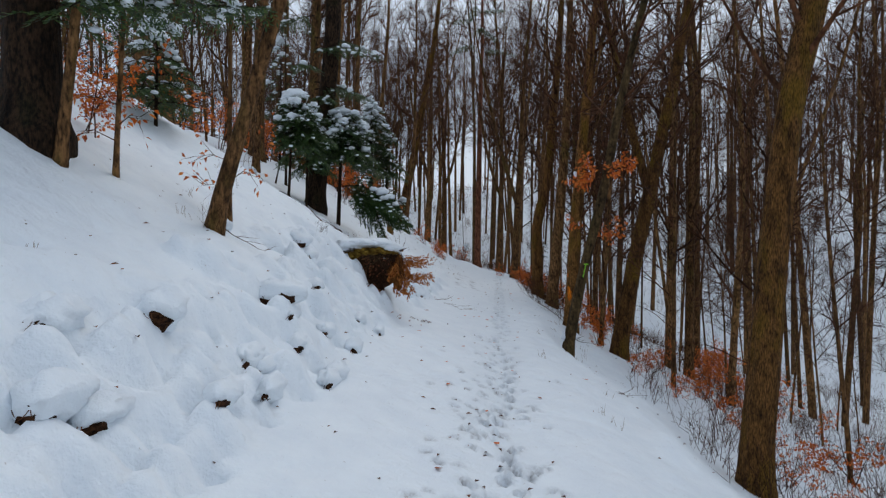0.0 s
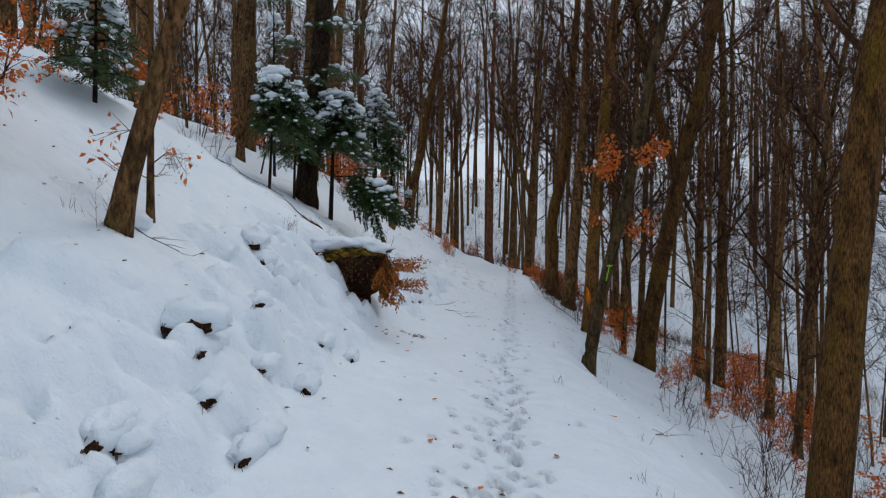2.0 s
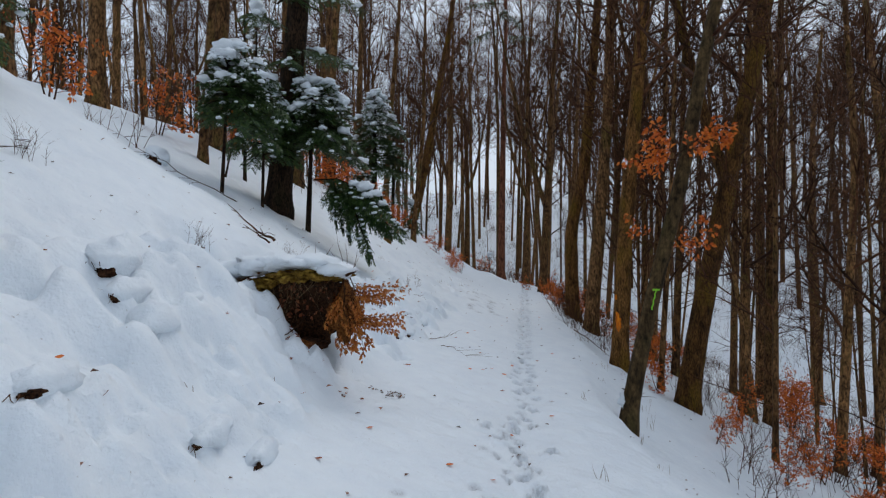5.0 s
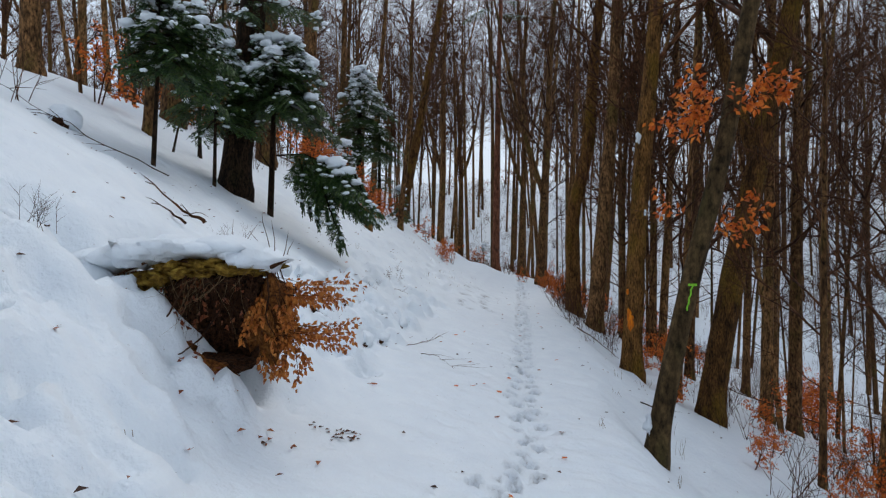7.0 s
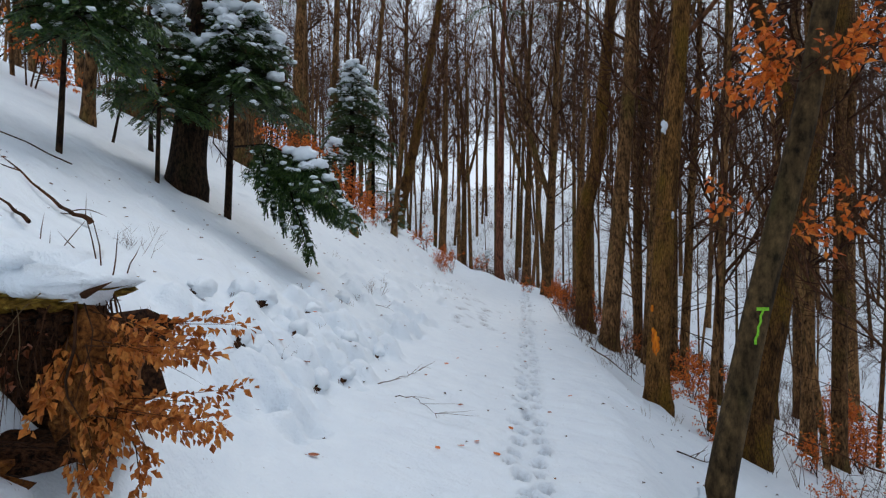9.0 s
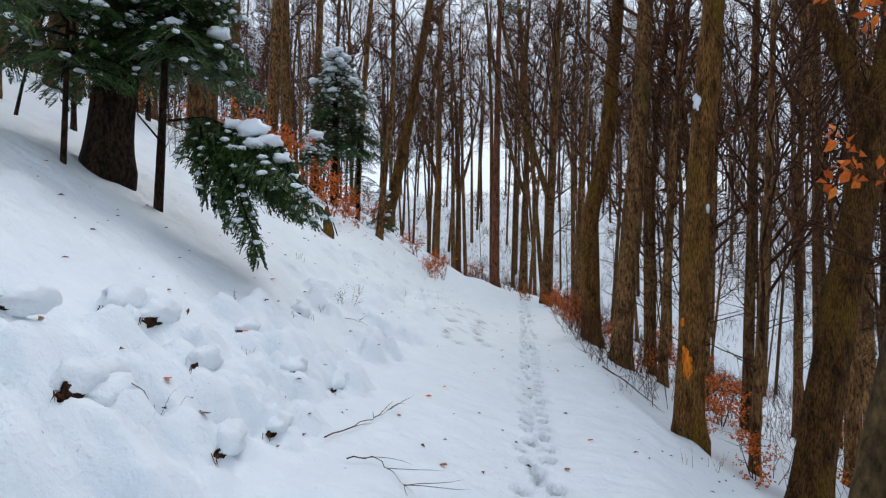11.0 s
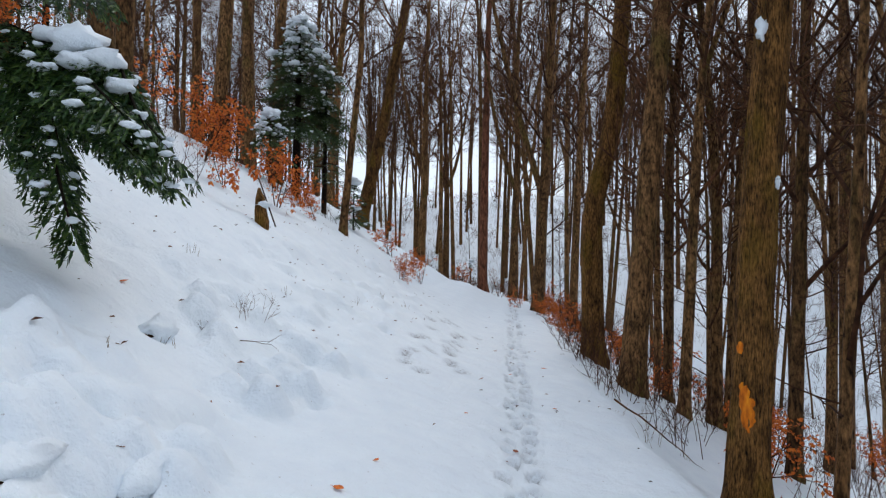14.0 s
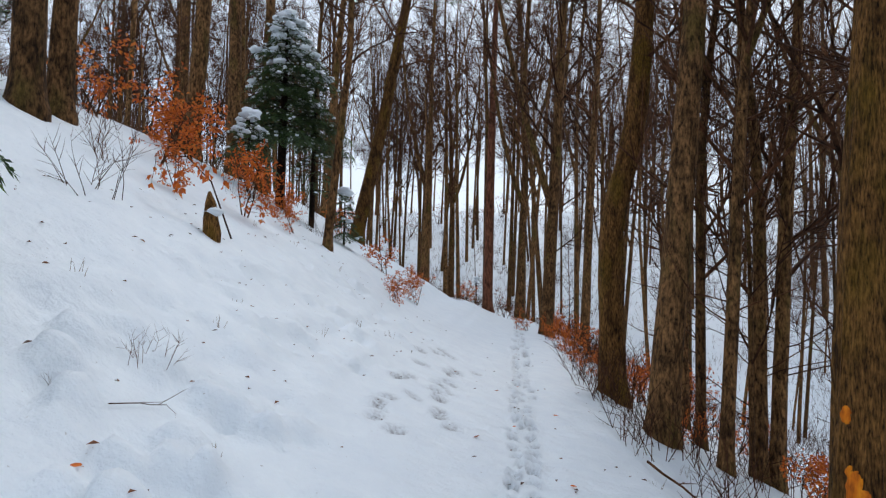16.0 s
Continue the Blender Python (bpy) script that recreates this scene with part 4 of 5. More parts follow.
place(RUSTY, [(x, 92 + 0.25 * x + dy, 1.7) for x, dy in ((-14, 0), (-9, 3), (-5, -2), (-2, 2), (2, -1), (6, 3), (10, 0), (14, 4), (19, -2), (-18, 2))] + [(-0.4, 44.5, 0.5), (3.1, 36.8, 0.5), (2.9, 40, 0.6)], 6)
BRUSH = [bare_shrub(440 + i, 1.25, 11) for i in range(4)]
brng = random.Random(12)
edge_spots = [(float(axis(y)) + brng.uniform(1.25, 2.7), y, brng.uniform(0.6, 1.15)) for y in np.linspace(20.5, 38.5, 34)]
slope_spots = [(float(axis(y)) + brng.uniform(3, 5 + 0.5 * y), y, brng.uniform(0.5, 1.2)) for y in np.linspace(9, 48, 105)]
hill_spots = [(brng.uniform(-8, 45), y, brng.uniform(0.9, 2.2)) for y in np.linspace(50, 92, 90)]
bank_spots = [(-3.9, 12.2, 0.7), (-3.2, 9.6, 0.35), (-1.98, 13.15, 0.3), (-1.87, 9.85, 0.25), (-2.62, 20.85, 0.75), (-2.4, 6.7, 0.35), (-2.75, 26.2, 0.7), (-2.2, 29.0, 0.6), (-0.85, 18.6, 0.3), (-1.0, 17.9, 0.2), (-3.4, 22.6, 0.8), (-4.2, 20.8, 0.8)]
place(BRUSH, edge_spots + slope_spots + hill_spots + bank_spots, 7)


def leaf_spray(parent, o, seed, strands, size, count):
    """A branch with leaves as part of a tree; strands are (start, end) in world space."""
    rng = random.Random(seed)
    wood, leaves = Shape(), Shape()
    for a, c in strands:
        a, c = Vector(a) - o, Vector(c) - o
        mid = a.lerp(c, 0.5) + Vector((0, 0, 0.06))
        leafy_twig(rng, leaves, wood, [a, a.lerp(mid, 0.5), mid, mid.lerp(c, 0.5), c], 0.007, count, size, 0.7)
        for _ in range(4):
            p, d = along([a, mid, c], rng.uniform(0.3, 0.95))
            leafy_twig(rng, leaves, wood, rod(rng, p, side_way(rng, d, 0.5), 0.28, 0.12, 3), 0.004, count // 2, size, 0.7)
    branch = part("leafy_branch", wood, TWIG, parent)
    part("foliage", leaves, ORANGE, branch, "bright orange dry leaves", False)


o = Vector(marked_tree.location)
leaf_spray(marked_tree, o, 51, (((3.2, 13.1, 3.02), (2.64, 13.1, 2.92)), ((3.2, 13.05, 3.08), (2.75, 12.92, 3.12)), ((3.15, 13.05, 3.1), (2.9, 12.95, 3.38)), ((3.22, 13.05, 3.1), (3.8, 12.95, 3.42)), ((3.25, 13.05, 3.05), (3.85, 12.9, 3.28)), ((3.2, 13.05, 3.0), (3.5, 12.85, 3.16)), ((3.15, 13.05, 2.98), (2.85, 12.85, 2.98))), 0.085, 19)
leaf_spray(marked_tree, o, 52, (((3.0, 13.2, 1.95), (3.72, 13.2, 2.12)), ((3.0, 13.2, 1.9), (3.6, 13.1, 1.98)), ((3.02, 13.2, 1.82), (3.5, 13.15, 1.78)), ((2.95, 13.2, 1.95), (2.63, 13.25, 2.1))), 0.078, 12)
for tree, seed, sx, sy, sz in ((edge_tree, 53, 4.6, 9.2, -0.4), (scarred_tree, 54, 3.8, 18.45, -0.15)):
    leaf_spray(tree, Vector(tree.location), seed, (((sx, sy, sz), (sx + 0.45, sy + 0.1, sz + 0.1)), ((sx, sy, sz - 0.15), (sx + 0.5, sy - 0.1, sz - 0.2))), 0.06, 8)


COPPER = leaf_material("copper_leaves", [(0, (0.26, 0.070, 0.012)), (0.5, (0.48, 0.145, 0.022)), (1, (0.60, 0.24, 0.05))])


# ---- the washed-out root overhang in the bank ----
def root_overhang():
    rng = random.Random(61)
    o = Vector((-1.3, 10.75, 0.62))
    thing = empty("root_overhang", o, "overhanging sod with hanging roots above a dark hollow", "tree roots")
    roots, leaves, wood, litter, pale = (Shape() for _ in range(5))

    def piece(name, mat, c, r, seed, rough=0.4, rings=14, around=22, label=""):
        shape = Shape()
        shape.lump((0, 0, 0), r, seed, rough, rings, around, 2.0)
        part(name, shape, mat, thing, label).location = Vector(c) - o
    # earth of the hollow, behind and below
    for c, r, q in (((-1.42, 11.18, 1.15), (0.58, 0.22, 0.40), 3.0), ((-1.88, 10.82, 1.22), (0.2, 0.36, 0.26), 7.0), ((-1.4, 10.9, 0.86), (0.42, 0.3, 0.08), 8.0)):
        piece("earth", SOIL, c, r, q, label="dark frozen earth")
    # leaf mould at the closed end, along the foot and behind the leaves
    for c, r, q in (((-2.05, 10.47, 1.33), (0.28, 0.14, 0.12), 11.0), ((-1.74, 10.47, 1.26), (0.24, 0.13, 0.14), 13.0), ((-1.5, 10.45, 1.02), (0.2, 0.12, 0.11), 17.0), ((-1.25, 10.42, 0.88), (0.24, 0.12, 0.10), 19.0), ((-0.76, 10.58, 1.2), (0.13, 0.2, 0.24), 23.0)):
        piece("leaf_mould", MOULD, c, r, q, 0.8, 11, 16, "rotting orange-brown leaf mould")
    # the sod lip that stands out over it
    for k in range(26):
        f = (k + rng.random()) / 26
        piece("sod", MOSS, (-1.66 + 0.88 * f, 10.40 - 0.08 * math.sin(f * 3.1) + rng.uniform(-0.05, 0.08), 1.43 + 0.14 * math.sin(f * 2.2) + 0.03 * f + rng.uniform(-0.035, 0.03)),
              (rng.uniform(0.05, 0.10), rng.uniform(0.08, 0.14), rng.uniform(0.025, 0.05)), k * 2.3, 0.9, 8, 11, "ochre mossy sod")
    for k in range(5):
        f = k / 4
        piece("sod", MOSS, (-1.62 + 0.8 * f, 10.58 - 0.1 * math.sin(f * 3.1) + 0.06 * f, 1.45 + 0.13 * math.sin(f * 2.2) + 0.03 * f), (0.16, 0.25, 0.035), k * 1.7, 0.8, 8, 12, "ochre mossy sod")
    # roots that hang from the lip
    for k in range(200):
        f = rng.random()
        p = Vector((-1.8 + 1.1 * f, 10.36 + rng.uniform(0, 0.35), 1.48 + 0.1 * math.sin(f * 2.2))) - o
        line = rod(rng, p, (rng.uniform(-0.5, 0.6), rng.uniform(-0.5, 0.2), -1), rng.uniform(0.15, 0.65), 0.28, 6, -0.05)
        r = rng.choice((0.002, 0.003, 0.003, 0.005))
        roots.tube(line, [r * (1 - i / 8) for i in range(7)], 4, True)
    for a, c in (((-1.2, 10.25, 1.52), (-1.45, 10.15, 0.98)), ((-1.0, 10.28, 1.3), (-1.3, 10.2, 0.92)), ((-0.8, 10.4, 1.6), (-0.62, 10.3, 1.1)), ((-1.5, 10.3, 1.45), (-1.2, 10.3, 1.2))):
        line = [Vector(a).lerp(Vector(c), t) - o + Vector((0.04 * math.sin(t * 6), 0.03 * math.cos(t * 5), 0.03 * math.sin(t * 9))) for t in (0, 0.2, 0.4, 0.6, 0.8, 1)]
        roots.tube(line, [0.007, 0.0065, 0.006, 0.005, 0.004, 0.002], 5, True)
    # the dark knob and stubs at the open end of the lip
    for c, r, q in (((-0.82, 10.42, 1.50), (0.06, 0.06, 0.09), 2.0), ((-0.95, 10.42, 1.50), (0.16, 0.10, 0.045), 5.0)):
        piece("root_knob", SOIL, c, r, q, 0.9, 10, 14, "dark rotten root wood")
    wood.tube([Vector(p) - o for p in ((-0.85, 10.42, 1.55), (-0.7, 10.4, 1.57), (-0.58, 10.38, 1.62))], [0.02, 0.016, 0.008], 6, True)
    wood.tube([Vector(p) - o for p in ((-1.75, 10.38, 1.5), (-1.45, 10.33, 1.62), (-1.2, 10.33, 1.6), (-0.95, 10.35, 1.64))], [0.006, 0.012, 0.012, 0.006], 6, True)
    # pale rootlets in front of the hollow
    for k in range(34):
        f = rng.random()
        p = Vector((-1.6 + 0.85 * f, 10.27 + rng.uniform(0, 0.1), 1.5 + 0.1 * math.sin(f * 2.2))) - o
        line = rod(rng, p, (rng.uniform(-0.7, 0.4), rng.uniform(-0.25, 0.1), -1), rng.uniform(0.2, 0.6), 0.3, 8, -0.04)
        r = rng.choice((0.0015, 0.002, 0.003))
        pale.tube(line, [r * (1 - i / 10) for i in range(9)], 4, True)
    # leaf-strewn earth at the closed end and along the foot
    for k in range(450):
        f = rng.random()
        q = Vector((-1.98 + 0.62 * f, 10.40 - 0.1 * f + rng.uniform(-0.05, 0.1), 1.40 - 0.32 * f * rng.random() - 0.1 * rng.random())) - o if k < 330 else Vector((-1.6 + 0.7 * f, 10.36 + rng.uniform(-0.08, 0.12), 1.05 - 0.28 * f + rng.uniform(-0.06, 0.08))) - o
        litter.leaf(q, (rng.uniform(-1, 1), rng.uniform(-1, 0.2), rng.uniform(-1, 0.3)), (rng.uniform(-1, 1), -1, rng.uniform(-0.5, 1)), rng.uniform(0.03, 0.06), rng.uniform(0.018, 0.035), 0.3)
    # twigs that stick up from the lip
    for k in range(9):
        p = Vector((-1.15 + 0.5 * rng.random(), 10.5 + 0.2 * rng.random(), 1.6)) - o
        wood.tube(rod(rng, p, (rng.uniform(-0.7, 0.7), rng.uniform(-0.4, 0.4), 1), rng.uniform(0.15, 0.38), 0.25, 4), [0.0035, 0.003, 0.0025, 0.002, 0.001], 4, True)
    # beech sprigs with dry leaves on the open end
    for k in range(17):
        p = Vector((-0.80 + 0.15 * rng.random(), 10.38 + 0.25 * rng.random(), 1.05 + 0.47 * rng.random())) - o
        line = rod(rng, p, (1, rng.uniform(-0.5, 0.35), rng.uniform(-0.2, 0.05)), rng.uniform(0.3, 0.72), 0.07, 5, -0.01)
        leafy_twig(rng, leaves, wood, line, 0.003, 46, 0.042, 0.7)
    for k in range(30):
        p = Vector((-0.58 - 0.3 * rng.random() ** 1.6, 10.34 + 0.25 * rng.random(), 0.98 + 0.5 * rng.random())) - o
        line = rod(rng, p, (rng.uniform(-0.3, 0.6), rng.uniform(-0.5, 0.1), -1), rng.uniform(0.12, 0.25), 0.15, 3)
        leafy_twig(rng, leaves, wood, line, 0.003, 24, 0.044, 1.0)
    for k in range(170):
        q = Vector((-1.9 + 1.15 * rng.random(), 10.5 + 0.3 * rng.random(), 1.15 + 0.4 * rng.random())) - o
        litter.leaf(q, (rng.uniform(-1, 1), rng.uniform(-1, 0), rng.uniform(-1, 0.2)), (rng.uniform(-1, 1), -1, rng.uniform(-1, 1)), 0.055, 0.032, 0.3)
    for k in range(28):
        x, y = -1.25 + rng.gauss(0.3, 0.22), 10.25 + rng.gauss(0.0, 0.12)
        litter.leaf(Vector((x, y, surface(x, y) + 0.012)) - o, (rng.uniform(-1, 1), rng.uniform(-1, 1), rng.uniform(-0.1, 0.3)), (0, 0, 1), 0.055, 0.035, 0.3)
    # snow lying on the lip
    for k in range(12):
        f = k / 11
        piece("snow_cap", SNOW_CLEAN, (-2.05 + 1.22 * f, 10.57 - 0.08 * math.sin(f * 3.1) + rng.uniform(-0.03, 0.04), 1.555 + 0.14 * math.sin(f * 2.3) - 0.05 * float(step(f, 0.85, 1))), (0.19, 0.31, rng.uniform(0.065, 0.10)), 30 + k * 1.3, 0.35, 8, 12, "smooth snow lying on the sod")
    tagged(part("root_tangle", roots, TWIG, thing, "thin hanging roots"), kind="stuff")
    tagged(part("rootlet_tangle", pale, STRAW, thing, "pale hanging rootlets"), kind="stuff")
    tagged(part("twig_tangle", wood, TWIG, thing), kind="stuff")
    part("dry_leaves", leaves, COPPER, thing, "sprigs of orange beech leaves", False)
    tagged(part("leaf_litter", litter, RUSSET, thing, "brown rotting leaves", False), kind="stuff")


root_overhang()


# ---- clods and hollows in the bank ----
def clod(x, y, wide, tall, seed, dz=0.0):
    """A lump of bare earth under a lip of snow."""
    o = Vector((x, y, surface(x, y)))
    thing = empty("earth_clod", o, "bare earth clod under a lip of snow in the bank", "clod of earth", "clods in the bank")
    rng = random.Random(seed)
    earth, roots = Shape(), Shape()
    earth.lump((0, 0.07, dz + tall * 0.08), (wide * 0.42, 0.10, tall * 0.42), seed, 0.5, 9, 13, 2.4)
    cap = Shape()
    cap.lump((0, 0, 0), (wide * 0.52 + 0.055, 0.22, tall * 0.45 + 0.055), seed, 0.35, 11, 18, 1.8)
    part("snow_cap", cap, SNOW_CLEAN, thing, "rounded snow lip").location = (rng.uniform(-0.05, 0.0), 0.20, dz + tall * 0.42)
    for _ in range(3):
        roots.tube(rod(rng, (rng.uniform(-wide, wide) * 0.3, -0.05, dz + tall * 0.4), (rng.uniform(-0.5, 0.5), -0.3, -1), 0.04 + 0.04 * rng.random(), 0.3, 3), [0.003, 0.0025, 0.002, 0.001], 3, True)
    part("earth", earth, SOIL, thing, "dark brown frozen earth")
    part("root_tangle", roots, TWIG, thing)


for k, (x, y, w, h) in enumerate(((-1.84, 4.1, 0.17, 0.17), (-2.09, 3.3, 0.15, 0.10), (-1.78, 2.75, 0.16, 0.14), (-1.73, 3.05, 0.2, 0.12), (-1.58, 6.0, 0.42, 0.17), (-1.9, 8.45, 0.20, 0.21), (-1.54, 8.25, 0.13, 0.16),
                                  (-1.75, 8.35, 0.1, 0.1), (-1.14, 17.15, 0.10, 0.12), (-1.35, 13.7, 0.11, 0.13), (-2.52, 7.0, 0.2, 0.08), (-4.1, 13.5, 0.22, 0.22), (-1.2, 13.85, 0.12, 0.1), (-1.42, 4.9, 0.12, 0.05), (-1.1, 15.2, 0.08, 0.06))):
    clod(x, y, w, h, 3 + k * 2.1)
crng = random.Random(47)
for k in range(26):
    cy = crng.uniform(2.2, 9.4) if k < 17 else crng.uniform(12.6, 15.5)
    cu = crng.triangular(-2.6, -1.35, -1.6)
    clod(float(axis(cy)) + cu, cy, crng.uniform(0.04, 0.10), crng.uniform(0.05, 0.10), 60 + k * 1.3)


def young_sprigs():
    """Few dry leaves still hanging on the young stems of the bank."""
    for tree in [o for o in scene.objects if o.name.startswith("young_tree")]:
        x, y, z = tree.location
        if y > 9:
            continue
        leaf_spray(tree, Vector(tree.location), int(y * 10), (((x + 0.03, y, z + 0.5), (x + 0.35, y - 0.15, z + 0.55)), ((x + 0.04, y, z + 0.7), (x - 0.4, y - 0.1, z + 0.75)), ((x + 0.03, y, z + 1.1), (x + 0.45, y + 0.1, z + 1.15)), ((x, y, z + 0.35), (x - 0.3, y - 0.2, z + 0.4))), 0.075, 4)


young_sprigs()


def undergrowth():
    """Thin dead stems all over the slopes, past counting."""
    rng, shape = random.Random(91), Shape()
    for _ in range(28000):
        y = 9 + 92 * rng.random() ** 0.75
        x = rng.uniform(-0.45 * y - 4, 0.8 * y + 5)
        u = x - float(axis(y))
        if (-6.5 < u < 3.2 and y < 42) or (u < 0 and y < 24):
            continue
        tall = rng.uniform(0.25, 1.1)
        far = 0.0035 + 0.00016 * y
        p = Vector((x, y, float(lay(x, y)) - 0.1))
        lean = Vector((rng.uniform(-0.5, 0.5), rng.uniform(-0.5, 0.5), 1)).normalized()
        tip = p + lean * tall
        shape.tube([p, tip], [far, 0.001], 3, True)
        q = p.lerp(tip, rng.uniform(0.3, 0.7))
        shape.tube([q, q + side_way(rng, lean, 0.6) * tall * 0.5], [far * 0.7, 0.001], 3, True)
    tagged(new("undergrowth", shape.mesh("undergrowth", TWIG)), "thin bare undergrowth poking through the snow of the slopes", "undergrowth", kind="stuff")


undergrowth()


from mathutils.bvhtree import BVHTree


# ---- marks, scars and snow on the trunks ----
def trunk_of(tree):
    me = next(o for o in tree.children if o.name.startswith("trunk")).data
    return BVHTree.FromPolygons([v.co for v in me.vertices], [p.vertices for p in me.polygons]), me


def on_trunk(tree, z, turn, lift=0.0, skin=None):
    """The point on the bark at height z over the foot, on the side turn (radians), lifted outwards."""
    tree_skin, me = skin or trunk_of(tree)
    near = [v.co for v in me.vertices if abs(v.co.z - z) < 0.3]
    lean = (max(near, key=lambda p: p.z) - min(near, key=lambda p: p.z))
    c = Vector((sum(p.x for p in near) / len(near), sum(p.y for p in near) / len(near), z))
    way = Vector((math.cos(turn), math.sin(turn), 0))
    hit = tree_skin.ray_cast(c + way * 1.5, -way)[0]
    return hit + way * lift, way


def skin_patch(tree, name, mat, z0, z1, t0, t1, shape_of, thick, label, rows=14, cols=10):
    """A thin raised patch that follows the bark between two heights and two turns; shape_of(f, g) > 0 inside."""
    shape, idx, skin = Shape(), {}, trunk_of(tree)
    for i in range(rows + 1):
        for j in range(cols + 1):
            f, g = i / rows, j / cols
            edge = max(0.0, min(1.0, shape_of(f, g) * 3))
            idx[i, j] = len(shape.v)
            shape.v.append(tuple(on_trunk(tree, z0 + (z1 - z0) * f, t0 + (t1 - t0) * g, thick * edge - 0.003 * (1 - edge), skin)[0]))
    for i in range(rows):
        for j in range(cols):
            if shape_of((i + 0.5) / rows, (j + 0.5) / cols) > 0:
                shape.f.append((idx[i, j], idx[i, j + 1], idx[i + 1, j + 1], idx[i + 1, j]))
    return part(name, shape, mat, tree, label)


FRONT = radians(-94)
skin_patch(marked_tree, "painted_mark", PAINT, 1.56, 1.82, FRONT - 0.08, FRONT + 0.08, lambda f, g: 1, 0.006, "bright green paint stroke", 12, 3)
skin_patch(marked_tree, "painted_mark", PAINT, 1.815, 1.84, FRONT - 0.45, FRONT + 0.45, lambda f, g: 1, 0.006, "bright green paint stroke", 3, 10)
skin_patch(scarred_tree, "bark_scar", WOUND, 0.78, 1.22, radians(-152), radians(-98), lambda f, g: 1 - ((f - 0.55) / 0.5) ** 2 - ((g - 0.5 + 0.3 * (f - 0.5)) / 0.4) ** 2 + 0.9 * noise.noise(Vector((f * 6, g * 4, 1))), 0.012, "bare orange wood where the bark is torn", 20, 14)
skin_patch(scarred_tree, "bark_scar", WOUND, 1.46, 1.58, radians(-165), radians(-140), lambda f, g: 1 - ((f - 0.5) / 0.5) ** 2 - ((g - 0.5) / 0.45) ** 2 + 0.3 * noise.noise(Vector((f * 5, g * 5, 4))), 0.01, "small orange bark wound")
for tree, z, turn, r in ((scarred_tree, 4.4, -150, 0.055), (scarred_tree, 3.0, -60, 0.03), (marked_tree, 0.35, -170, 0.05)):
    p, w = on_trunk(tree, z, radians(turn), 0.01)
    shape = Shape()
    shape.lump((0, 0, 0), (r, r * 0.8, r * 1.7), z, 0.9, 8, 11, 2.6)
    part("snow_clump", shape, SNOW_CLEAN, tree, "snow caught on the trunk").location = p


# ---- fallen leaves, twigs and branches on the snow ----
def fallen_leaf(x, y, size, turn, seed, mat=ORANGE):
    rng = random.Random(seed)
    shape = Shape()
    n = 5
    for i in range(n + 1):
        f = i / n
        w = size * 0.32 * math.sin(math.pi * min(1, 0.08 + 0.92 * f)) ** 0.7 + 0.001
        h = size * (0.10 + 0.25 * (f - 0.5) ** 2)
        for g, lift in ((-1, 0.3), (0, 0.0), (1, 0.25)):
            shape.v.append((size * (f - 0.5), g * w, h + lift * w * rng.uniform(0.6, 1.4)))
    for i in range(n):
        for j in range(2):
            a = i * 3 + j
            shape.f.append((a, a + 1, a + 4, a + 3))
    shape.tube([(-size * 0.8, 0.004, 0.012), (-size * 0.5, 0, size * 0.15)], [0.0015, 0.001], 3)
    ob = new("fallen_leaf", shape.mesh("fallen_leaf", mat))
    ob.matrix_basis = pose(x, y, surface(x, y) + 0.004, rng.uniform(-12, 12), rng.uniform(-12, 12), turn)
    return tagged(ob, "curled orange beech leaf lying on the snow", "leaf", "leaves on the snow")


lrng = random.Random(15)
leaf_spots = [(0.0, 3.55), (0.55, 2.9), (0.35, 2.6), (1.3, 2.85), (0.3, 9.25), (0.62, 9.2), (-0.55, 8.7), (0.05, 6.6), (-1.62, 2.2), (-0.65, 13.4), (-0.35, 9.6), (0.45, 13.0), (0.6, 14.4), (0.75, 13.4), (0.9, 13.2), (0.2, 15.3),
              (-0.9, 13.5), (-1.25, 11.9), (-0.5, 14.3), (-0.95, 14.9), (-0.8, 16.0), (1.4, 12.1), (0.4, 16.2), (-1.6, 7.6), (-1.4, 9.3), (-1.55, 17.6), (-1.3, 16.1), (-0.3, 12.2), (0.9, 8.3), (-0.6, 17.4)]
for k in range(26):
    leaf_spots.append((float(axis(k * 0.9 + 1.5)) + lrng.gauss(-0.1, 0.5), k * 0.9 + 1.5))
for k, (x, y) in enumerate(leaf_spots):
    fallen_leaf(x, y, lrng.uniform(0.045, 0.075), lrng.uniform(0, 360), k, ORANGE if k % 3 else RUSSET)


